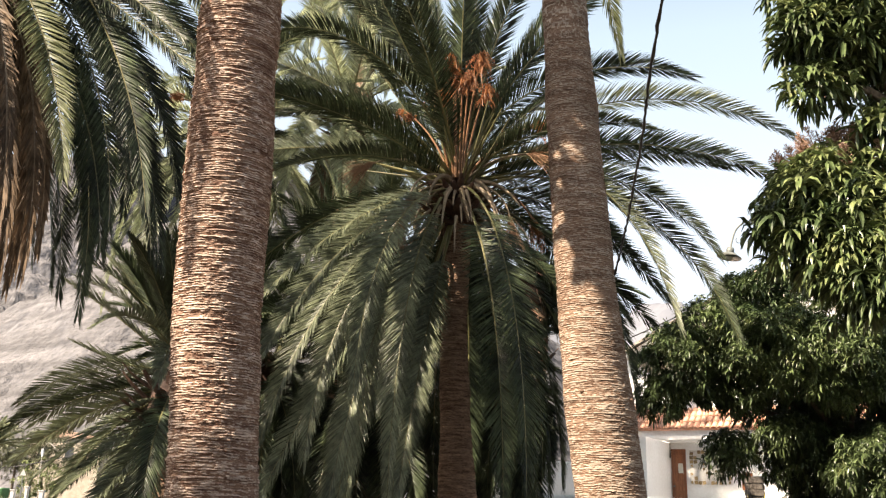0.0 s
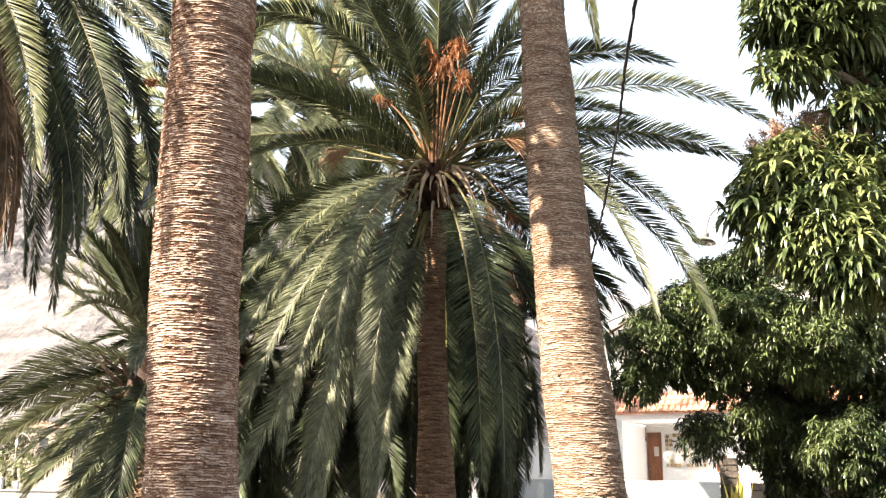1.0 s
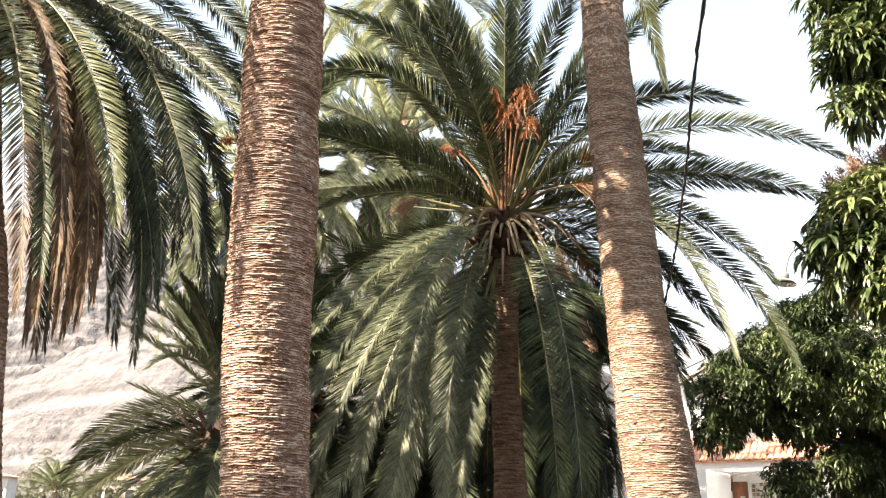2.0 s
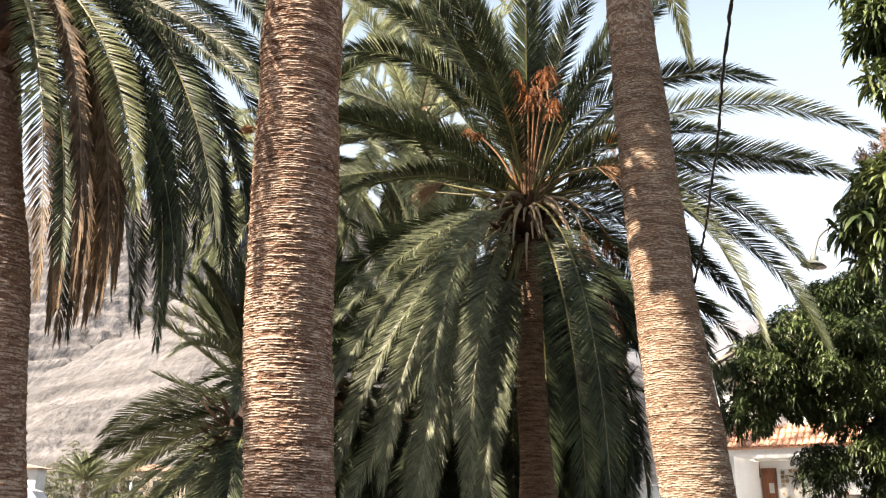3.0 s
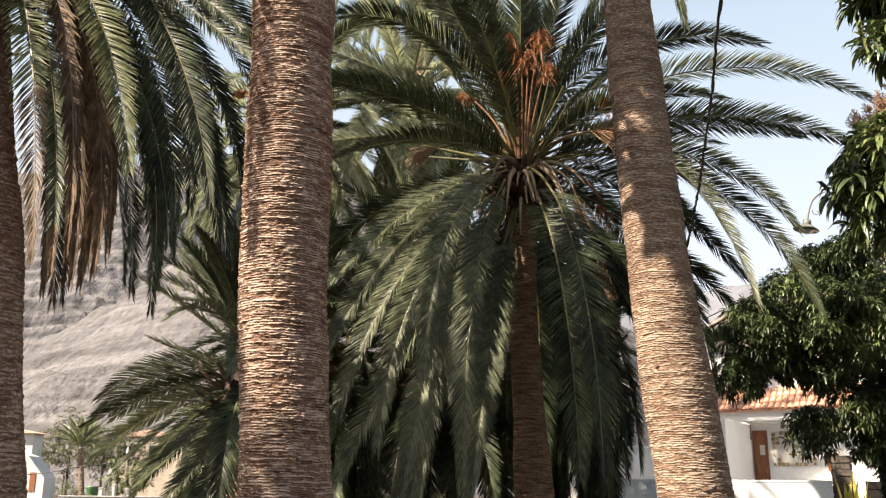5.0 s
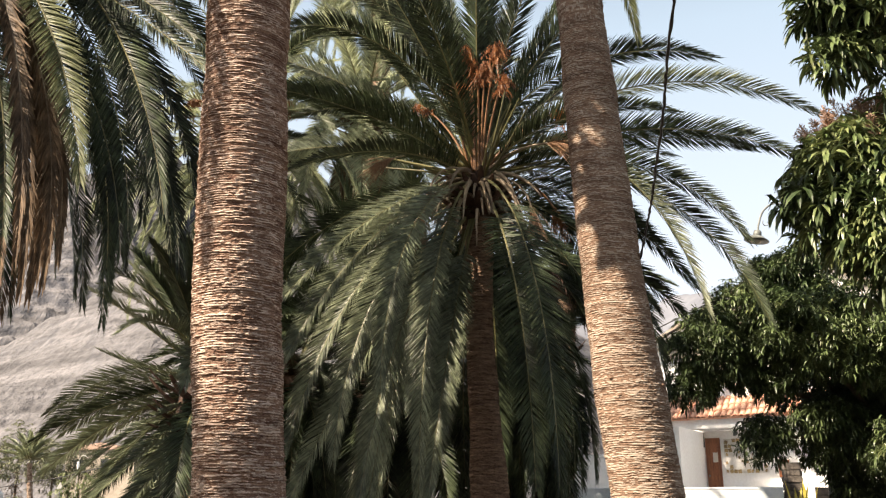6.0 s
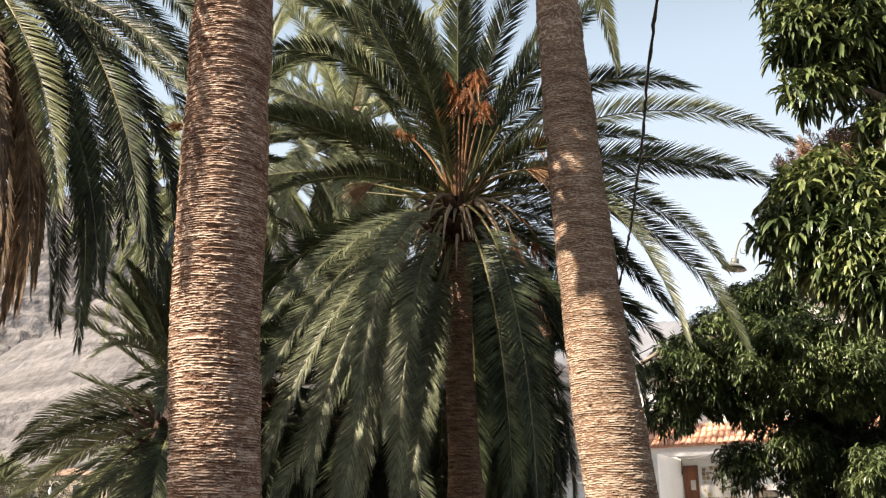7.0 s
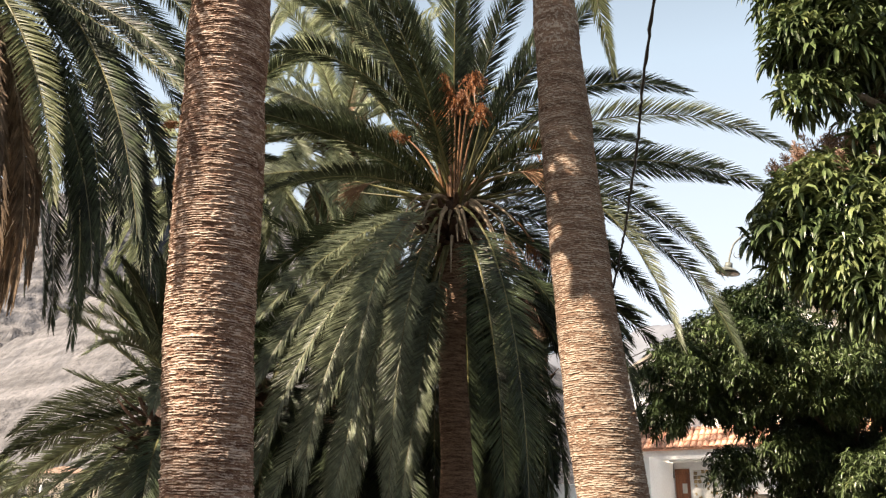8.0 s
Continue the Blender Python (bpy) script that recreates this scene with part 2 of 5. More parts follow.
def empty(name, place, label, category, group="", kind=""):
    ob = new(name)
    ob.location = place
    ob.empty_display_size = 0.2
    return tagged(ob, label, category, group, kind)


def box_bm(x0, x1, y0, y1, z0, z1, bevel=0.0, bm=None):
    bm = bm or bmesh.new()
    made = bmesh.ops.create_cube(bm, size=1, matrix=Matrix.LocRotScale(((x0 + x1) / 2, (y0 + y1) / 2, (z0 + z1) / 2), None, (x1 - x0, y1 - y0, z1 - z0)))
    if bevel:
        edges = list({e for v in made["verts"] for e in v.link_edges})
        bmesh.ops.bevel(bm, geom=edges, offset=bevel, segments=2, affect="EDGES")
    return bm


def tube_np(points, radii, sides=8):
    """Corners and four-sided faces of a tube along points."""
    p = np.asarray(points, float)
    r = np.broadcast_to(np.asarray(radii, float), (len(p),))
    t = np.gradient(p, axis=0)
    t /= np.linalg.norm(t, axis=1)[:, None]
    ref = np.array([0.0, 0.0, 1.0]) if abs(t[0][2]) < 0.8 else np.array([1.0, 0.0, 0.0])
    a = np.cross(t, ref)
    a /= np.linalg.norm(a, axis=1)[:, None]
    b = np.cross(t, a)
    th = np.linspace(0, 2 * np.pi, sides, endpoint=False)
    ring = a[:, None] * np.cos(th)[None, :, None] + b[:, None] * np.sin(th)[None, :, None]
    v = (p[:, None] + ring * r[:, None, None]).reshape(-1, 3)
    i, j = np.meshgrid(np.arange(len(p) - 1), np.arange(sides), indexing="ij")
    k = (j + 1) % sides
    q = np.stack([i * sides + j, i * sides + k, (i + 1) * sides + k, (i + 1) * sides + j], -1).reshape(-1, 4)
    return v, q


def tube(name, points, radii, mat, sides=8):
    v, q = tube_np(points, radii, sides)
    return np_mesh(name, v, q, mats=(mat,), smooth=True)


def smooth_path(points, n):
    """n points on a smooth line through the given rows of any width."""
    p = np.asarray(points, float)
    p = np.vstack([2 * p[0] - p[1], p, 2 * p[-1] - p[-2]])
    u = np.linspace(0, len(p) - 3 - 1e-6, n)
    i, f = u.astype(int), (u - u.astype(int))[:, None]
    a, b, c, d = p[i], p[i + 1], p[i + 2], p[i + 3]
    return 0.5 * (2 * b + (c - a) * f + (2 * a - 5 * b + 4 * c - d) * f ** 2 + (3 * b - a - 3 * c + d) * f ** 3)


def field(u, v, wrap, seed):
    """Smooth noise of -1 to 1 over two arrays, repeating in u after wrap steps."""
    rng = np.random.default_rng(seed)
    grid = rng.uniform(-1, 1, (wrap, 512))
    iu, iv = np.floor(u).astype(int), np.floor(v).astype(int)
    fu, fv = u - iu, v - iv
    fu, fv = fu * fu * (3 - 2 * fu), fv * fv * (3 - 2 * fv)
    at = lambda a, b: grid[a % wrap, b % 512]
    return (at(iu, iv) * (1 - fu) + at(iu + 1, iv) * fu) * (1 - fv) + (at(iu, iv + 1) * (1 - fu) + at(iu + 1, iv + 1) * fu) * fv


# ---- palms ----
def trunk_mesh(path, step, cols, spacing, ledge, mat, seed, base, fine):
    """A palm trunk along rows of x, y, z, radius: ledges of old leaf scars, bulges and a rough skin, finest over the heights in fine."""
    z0, z1 = path[0][2], path[-1][2]
    lo, hi = max(z0, fine[0]), min(z1, fine[1])
    zs = np.unique(np.concatenate([np.arange(z0, lo, step * 4), np.arange(lo, hi, step), np.arange(hi, z1, step * 4), [z1]]))
    dense = smooth_path(path, 400)
    line = np.stack([np.interp(zs, dense[:, 2], dense[:, k]) for k in range(4)], 1)
    line[:, 2] = zs
    rows = len(zs)
    th = np.linspace(0, 2 * np.pi, cols, endpoint=False)
    T, Z = np.meshgrid(th, line[:, 2])
    turn = T / (2 * np.pi)
    u = Z / spacing + 0.32 * field(turn * 9, Z * 3, 9, seed) + 0.26 * field(turn * 40, Z * 14, 40, seed + 1) + turn
    k, f = np.floor(u), u - np.floor(u)
    lift = 0.45 + 0.60 * field(turn * 13, k * 1.0, 13, seed + 2) + 0.22 * field(turn * 46, k * 1.0, 46, seed + 9)
    g = Z / (spacing * 0.37) + 0.8 * field(turn * 14, Z * 5, 14, seed + 8) + 0.5 * field(turn * 55, Z * 18, 55, seed + 10)
    fibre = (1 - (g - np.floor(g))) * (0.5 + 0.5 * field(turn * 30, np.floor(g), 30, seed + 11))
    swell = field(turn * 4, Z * 1.1, 4, seed + 3) * 0.010 + field(turn * 1, Z * 2.3, 1, seed + 4) * 0.012
    skin = field(turn * 110, Z * 70, 110, seed + 5) * 0.26 + field(turn * 48, Z * 95, 48, seed + 6) * 0.30 + field(turn * 16, Z * 40, 16, seed + 7) * 0.25
    shape = (1 - f) ** 1.1 * lift - 0.45 * np.exp(-((f - 0.93) / 0.07) ** 2)
    R = line[:, 3][:, None] + swell + ledge * (shape + 0.55 * fibre + 1.2 * skin)
    X = line[:, 0][:, None] + R * np.cos(T) - base[0]
    Y = line[:, 1][:, None] + R * np.sin(T) - base[1]
    sag = Z - base[2]
    v = np.stack([X, Y, sag], -1).reshape(-1, 3)
    i, j = np.meshgrid(np.arange(rows - 1), np.arange(cols), indexing="ij")
    n = (j + 1) % cols
    q = np.stack([i * cols + j, i * cols + n, (i + 1) * cols + n, (i + 1) * cols + j], -1).reshape(-1, 4)
    # outer lips of the old leaf scars: bleached, with ridge light put into their colour
    rank = (shape + 0.55 * fibre + 1.2 * skin) + 0.35 * field(turn * 70, Z * 60, 70, seed + 12)
    lips = {BARK_ROUGH: BARK_ROUGH_LIP, BARK_FINE: BARK_FINE_LIP}
    pale = (rank[:-1] > np.quantile(rank, 0.62 if mat is BARK_FINE else 0.58)).astype(int).ravel() if mat in lips else None
    return np_mesh("trunk", v, q, mats=(mat, lips.get(mat, mat)), quad_mat=pale, smooth=False)


def frond_mesh(length, e0, e1, seed, leaf=0.58, count=138, width=0.030, dry=0.0, bare=0.15, tint=0, lean=0.0, bend=1.0, spread=1.0, loose=1.0):
    """A feather-shaped palm leaf that sets out along +x at e0 degrees and ends at e1: a tapered rachis and two rows of
    folded leaflets.
    bend under 1 arches near the foot; dry: the share from the tip that has died; tint 1: a leaf coloured as sunlit; 2:
    a dead one; 3: a pale one, sunlight in its colour; 4: a lighter olive one for sunlit leaves."""
    rng = np.random.default_rng(seed)
    n = 26
    s = np.linspace(0, 1, n)
    mid = (s[1:] + s[:-1]) / 2
    e = np.radians(e0 + (e1 - e0) * mid ** bend)
    way = np.stack([np.cos(e), 0 * e, np.sin(e)], 1)
    p = np.vstack([np.zeros(3), np.cumsum(way * length / (n - 1), 0)])
    sway = rng.normal() * 0.05 * length * loose
    p[:, 1] += sway * s ** 2
    tan = np.gradient(p, axis=0)
    tan /= np.linalg.norm(tan, axis=1)[:, None]
    side = np.tile(np.array([0.0, 1.0, 0.0]), (n, 1))
    side -= tan * (side * tan).sum(1)[:, None]
    side /= np.linalg.norm(side, axis=1)[:, None]
    up = np.cross(tan, side)
    roll = (lean + rng.normal() * 0.25 * loose) * (0.3 + s) + rng.normal() * 0.25 * s * (0.4 + 0.6 * loose)
    c, d = np.cos(roll)[:, None], np.sin(roll)[:, None]
    side, up = side * c + up * d, up * c - side * d
    # rachis
    wide = (0.045 * np.exp(-s * 9) + 0.019 * (1 - s) + 0.003) * (length / 5) ** 0.5
    thick = wide * 0.55
    ring = [(1, 0), (0.5, 0.9), (-0.5, 0.9), (-1, 0), (0, -0.9)]
    rv = np.concatenate([p[:, None] + side[:, None] * wide[:, None, None] * np.array([a for a, _ in ring])[None, :, None]
                         + up[:, None] * thick[:, None, None] * np.array([b for _, b in ring])[None, :, None]], 1).reshape(-1, 3)
    i, j = np.meshgrid(np.arange(n - 1), np.arange(5), indexing="ij")
    k = (j + 1) % 5
    rq = np.stack([i * 5 + j, i * 5 + k, (i + 1) * 5 + k, (i + 1) * 5 + j], -1).reshape(-1, 4)
    # leaflets
    m = 2 * count
    ls = np.clip(np.repeat(np.linspace(bare, 0.995, count), 2) + rng.normal(size=m) * 0.35 / count, 0.02, 1)
    hand = np.tile([1.0, -1.0], count)
    keep = rng.uniform(size=m) > 0.03 + 0.05 * (tint == 2)
    ls, hand = ls[keep], hand[keep]
    m = len(ls)
    pick = lambda a: np.stack([np.interp(ls, s, a[:, x]) for x in range(3)], 1)
    P, T, S, U = pick(p), pick(tan), pick(side), pick(up)
    long = leaf * np.interp(ls, [0, 0.15, 0.4, 0.7, 1], [0.35, 0.6, 1.0, 0.9, 0.45]) * rng.uniform(0.9, 1.06, m)
    width = width * (1.5 if tint == 2 else 1.0)
    a = np.radians(np.interp(ls, [0, 0.3, 0.8, 1], [58, 43, 32, 11]) * spread + rng.normal(size=m) * 1.8)
    if tint == 2:
        a = a * rng.uniform(0.25, 0.75, m)
    v = np.radians(rng.choice([14, 20, 30], m) + rng.normal(size=m) * 2.5)
    out = S * (hand * np.cos(v))[:, None] + U * np.sin(v)[:, None]
    D = T * np.cos(a)[:, None] + out * np.sin(a)[:, None]
    slack = rng.uniform(0.03, 0.15, m) * (3.5 if tint == 2 else 1.0)
    down = np.array([0.0, 0.0, -1.0])
    D2 = D + down * slack[:, None] * 1.1
    D2 /= np.linalg.norm(D2, axis=1)[:, None]
    a0 = P + out * 0.006
    a1 = a0 + D * (long * 0.42)[:, None]
    a2 = a1 + D2 * (long * 0.58)[:, None]
    w = T - D * (T * D).sum(1)[:, None]
    w /= np.linalg.norm(w, axis=1)[:, None] + 1e-9
    nrm = np.cross(D, w)
    w = w + nrm * (rng.normal(size=m) * 0.12)[:, None]
    w /= np.linalg.norm(w, axis=1)[:, None]
    nrm = np.cross(D, w)
    half = (width / 2 * rng.uniform(0.8, 1.15, m) * np.interp(ls, [0, 0.2, 0.8, 1], [0.6, 1, 0.9, 0.6]))[:, None]
    fold = nrm * half * 0.55
    L = np.stack([a0 - w * half * 0.5, a0 + w * half * 0.5, a1 - w * half + fold, a1, a1 + w * half + fold, a2], 1)
    b = len(rv) + np.arange(m)[:, None] * 6
    lt = np.concatenate([b + np.array(x) for x in ((0, 1, 3), (2, 3, 5), (3, 4, 5), (0, 3, 2), (1, 4, 3))])
    lq = np.zeros((0, 4), int)
    dead = (ls > 1 - dry).astype(int) * 2
    qm = np.zeros(len(rq), int)
    tm = np.tile(1 + dead, 5)
    green = (LEAF, LEAF_LIT, LEAF_DRY, LEAF_SUN_PALE, LEAF_OLIVE_LIT)[tint]
    stem = STEM_DRY if tint == 2 else STEM
    return np_mesh("frond", np.vstack([rv, L.reshape(-1, 3)]), np.vstack([rq, lq]), lt, (stem, green, LEAF_DRY, LEAF_DRY), qm, tm)


FROND_STOCK = {}


def stock_frond(length, e0, e1, seed, **more):
    """A leaf of about this shape out of a small stock that several palms share."""
    key = (round(length * 2) / 2, round(e0 / 15) * 15, round(e1 / 15) * 15, seed % 3, tuple(sorted(more.items())))
    if key not in FROND_STOCK:
        FROND_STOCK[key] = frond_mesh(key[0], key[1], key[2], 900 + len(FROND_STOCK), **more)
    return FROND_STOCK[key]


def add_frond(palm, heart, az, e0, me, scale=1.0, spread=0.16, label=""):
    a = radians(az)
    rise = 0.30 * math.sin(radians(max(-70, min(85, e0))))
    spot = Vector(heart) + Vector((math.cos(a) * spread, math.sin(a) * spread, rise - 0.05)) - palm.location
    part("frond", me, palm, Matrix.LocRotScale(spot, Euler((0, 0, a)), (scale,) * 3), label)


def leaf_base_mesh(seed):
    """The cut foot of an old leaf: a flattened, hollowed tongue that narrows outwards."""
    rng = np.random.default_rng(seed)
    bm = bmesh.new()
    rings = []
    long = rng.uniform(0.35, 0.65)
    for k in range(5):
        f = k / 4
        w, t = 0.085 * (1 - f) ** 0.8 + 0.03, 0.03 * (1 - f) + 0.014
        x, z = long * f, 0.10 * f + 0.16 * f * f
        ring = [bm.verts.new((x + rng.normal() * 0.004, w * cx, z + t * cz)) for cx, cz in ((-1, 0.2), (-0.5, -0.8), (0.5, -0.8), (1, 0.2), (0.4, 0.5), (-0.4, 0.5))]
        rings.append(ring)
    for r0, r1 in zip(rings, rings[1:]):
        for j in range(6):
            bm.faces.new((r0[j], r0[(j + 1) % 6], r1[(j + 1) % 6], r1[j]))
    bm.faces.new(rings[-1])
    bm.faces.new(rings[0][::-1])
    return bm_mesh("leaf_base", bm, BOOT, smooth=False)


LEAF_BASES = [leaf_base_mesh(s) for s in range(4)]


def add_boss(palm, heart, radius, count, seed, tall=0.9):
    """The ring of cut leaf feet under a crown."""
    rng = random.Random(seed)
    core = smooth_path([(0, 0, -tall, radius * 0.95), (0, 0, -tall * 0.5, radius * 1.12), (0, 0, 0, radius * 0.9), (0, 0, 0.35, radius * 0.35)], 10)
    spot = Vector(heart) - palm.location
    part("crown_shaft", tube("crown_shaft", core[:, :3], core[:, 3], BOOT, 14), palm, Matrix.Translation(spot))
    for k in range(count):
        a, h = k * 2.39996, -tall * (0.05 + 0.95 * k / count)
        me = LEAF_BASES[k % 4]
        m = Matrix.LocRotScale(spot + Vector((math.cos(a) * radius * 0.9, math.sin(a) * radius * 0.9, h)), Euler((0, rng.uniform(-0.9, 0.1) * (1 + h / tall) + 0.25, a)), (rng.uniform(0.8, 1.15),) * 3)
        part("leaf_base", me, palm, m)


def add_stalks(palm, heart, count, seed, radius=0.3, rise=(-35, 35), fall=(-95, -70), reach=(0.7, 1.4), sector=360, colour=None, thick=0.036):
    """Bare old leaf stalks that bend over and hang under a crown."""
    rng = random.Random(seed)
    for k in range(count):
        az, long = (k * 137.5 + rng.uniform(-15, 15)) % sector - sector / 2 - 90, rng.uniform(*reach)
        e0 = rng.uniform(*rise)
        e1 = rng.uniform(*fall) if fall[0] < -50 else e0 + rng.uniform(*fall)
        s = np.linspace(0, 1, 12)
        e = np.radians(e0 + (e1 - e0) * s ** 0.6)
        line = np.vstack([np.zeros(3), np.cumsum(np.stack([np.cos(e), 0 * e, np.sin(e)], 1) * long / 12, 0)])
        wide = thick * rng.uniform(0.6, 1.2) * (1 - np.linspace(0, 1, 13)) + 0.012
        spot = Vector(heart) - palm.location + Vector((math.cos(radians(az)) * radius, math.sin(radians(az)) * radius, rng.uniform(-0.45, 0.05)))
        part("dead_stalk", tube("dead_stalk", line, wide, colour or STEM_DRY, 5), palm, Matrix.LocRotScale(spot, Euler((0, 0, radians(az))), None))


def date_bunch(palm, heart, az, e0, e1, length, strands, seed):
    """A flat orange stalk with a hanging bunch of beaded strands."""
    rng = np.random.default_rng(seed)
    s = np.linspace(0, 1, 12)
    e = np.radians(e0 + (e1 - e0) * s)
    d = np.stack([np.cos(e), 0 * e, np.sin(e)], 1) * (length / 11)
    p = np.vstack([np.zeros(3), np.cumsum(d, 0)])
    spot = Vector(heart) - palm.location + Vector((math.cos(radians(az)) * 0.15, math.sin(radians(az)) * 0.15, 0.1))
    m = Matrix.LocRotScale(spot, Euler((0, 0, radians(az))), None)
    stalk = part("fruit_stalk", tube("fruit_stalk", p, 0.027 - 0.013 * np.linspace(0, 1, 13), FRUIT_STALK, 6), palm, m, "orange flattened fruit stalk")
    verts, quads, tris, base = [], [], [], 0
    octa = np.array([(1, 0, 0), (-1, 0, 0), (0, 1, 0), (0, -1, 0), (0, 0, 1.5), (0, 0, -1.5)]) * 0.011
    faces = np.array([(0, 2, 4), (2, 1, 4), (1, 3, 4), (3, 0, 4), (2, 0, 5), (1, 2, 5), (3, 1, 5), (0, 3, 5)])
    end, way = p[-1], d[-1] / np.linalg.norm(d[-1])
    for _ in range(strands):
        w = way + rng.normal(size=3) * 0.50
        w /= np.linalg.norm(w)
        start = p[-1] - way * rng.uniform(0, 0.30)
        long = rng.uniform(0.25, 0.55)
        u = np.linspace(0, 1, 8)[:, None]
        line = start + w * long * 0.62 * u + np.array([0, 0, -0.75]) * long * u ** 2
        v, q = tube_np(line, 0.004, 3)
        verts.append(v)
        quads.append(q + base)
        base += len(v)
        for f in np.arange(0.2, 1.0, 0.05):
            at = np.array([np.interp(f, u[:, 0], line[:, x]) for x in range(3)]) + rng.normal(size=3) * 0.016
            verts.append(octa * rng.uniform(0.8, 1.2) + at)
            tris.append(faces + base)
            base += 6
    me = np_mesh("fruit_head", np.vstack(verts), np.vstack(quads), np.vstack(tris), (FRUIT_STALK, DATES), None, np.ones(sum(len(t) for t in tris), int))
    part("fruit_head", me, stalk, None, "red-orange ripening dates")


def palm(name_label, path, step, cols, spacing, ledge, bark, seed, group="palms", fine=(0.9, 6.4)):
    base = Vector(path[0][:3])
    thing = empty("palm_tree", base, name_label, "palm tree", group)
    part("trunk", trunk_mesh(path, step, cols, spacing, ledge, bark, seed, base, fine), thing)
    return thing


def spread_fronds(thing, heart, fronds, length, seed, top=82, bottom=-60, droop=70, start=0.0, sector=None, scale=1.0, **more):
    """A crown of leaves by the golden angle: young ones upright, old ones hanging."""
    rng = random.Random(seed)
    for k in range(fronds):
        f = (k + 0.5) / fronds
        az = start + k * 137.508 + rng.uniform(-9, 9)
        if sector and not sector[0] <= (az - sector[0]) % 360 + sector[0] <= sector[1]:
            continue
        e0 = top + (bottom - top) * f ** 0.9 + rng.uniform(-7, 7)
        e1 = max(-92, e0 - droop * (0.55 + 0.7 * min(1, f * 1.6)) + rng.uniform(-8, 8))
        add_frond(thing, heart, az, e0, stock_frond(length * rng.uniform(0.88, 1.05), e0, e1, k, **more), scale)


# ---- ground and distance ----
def build_ground():
    xs = np.concatenate([[-4000, -1500, -600, -300], np.arange(-160, 161, 8), [300, 600, 1500, 4000]])
    ys = np.concatenate([[-4000, -1000, -200, -60], np.arange(-24, 161, 8), [220, 320, 600, 1500, 4000]])
    X, Y = np.meshgrid(xs, ys)
    Z = np.where(Y < 34, 0.0, np.minimum(1.2, (Y - 34) * 0.022)) + field(X * 0.11 + 4000, Y * 0.11 + 4000, 97, 5) * 0.05
    v = np.stack([X, Y, Z], -1).reshape(-1, 3)
    n = len(xs)
    i, j = np.meshgrid(np.arange(len(ys) - 1), np.arange(n - 1), indexing="ij")
    q = np.stack([i * n + j, i * n + j + 1, (i + 1) * n + j + 1, (i + 1) * n + j], -1).reshape(-1, 4)
    tagged(new("ground", np_mesh("ground", v, q, mats=(EARTH,), smooth=True)), "dry brown earth of a valley floor", "ground", kind="structure")


def hills(x, y):
    """Height of the valley wall in the west: banded cliffs behind, a smooth spur in front."""
    d = y - 420 + 0.25 * (x + 300)
    n1 = field(x * 0.012 + 500, y * 0.012 + 500, 211, 11)
    n2 = field(x * 0.045 + 500, y * 0.03 + 500, 211, 12)
    n3 = field(x * 0.14 + 900, y * 0.10 + 900, 499, 13)
    wall = d * 0.84 + 9 * n1 + 2.5 * n2
    band = 14.0
    f = wall / band + 0.12 * field(x * 0.01 + 300, y * 0.004 + 300, 97, 14)
    k = np.floor(f)
    fr = f - k
    lip = 0.55 + 0.15 * field(x * 0.09 + 300, k * 3.7 + 300, 499, 17)
    wall = (k + np.clip((fr - lip) / 0.12, 0, 1) * 0.7 + 0.3 * fr) * band + 1.3 * n3 + 1.6 * field(x * 0.3 + 900, y * 0.05 + 900, 499, 15) * (fr > 0.4)
    east = np.clip((-120 - x) / 160, 0, 1)
    east = east * east * (3 - 2 * east)
    wall = np.minimum(wall, 295 + 30 * n1 + 5 * n3) * east
    crest = 66 + (x + 244) * 0.95 + 3 * n1
    crest = np.minimum(crest, 205 + 14 * n1) * (0.12 + 0.88 * np.clip((220 - x) / 320, 0, 1))
    line = 436 + (x + 245) * 0.45
    foot = np.maximum(0.62, (crest + 6) / np.maximum(line - 268, 20))
    spur = crest - np.where(y < line, (line - y) * foot, (y - line) * 0.9) + 4.0 * n2 + 2.2 * n3 - 3 * np.abs(field(x * 0.02 + y * 0.012 + 700, y * 0.008 + 700, 211, 16))
    return np.maximum(np.maximum(wall, spur), -3)


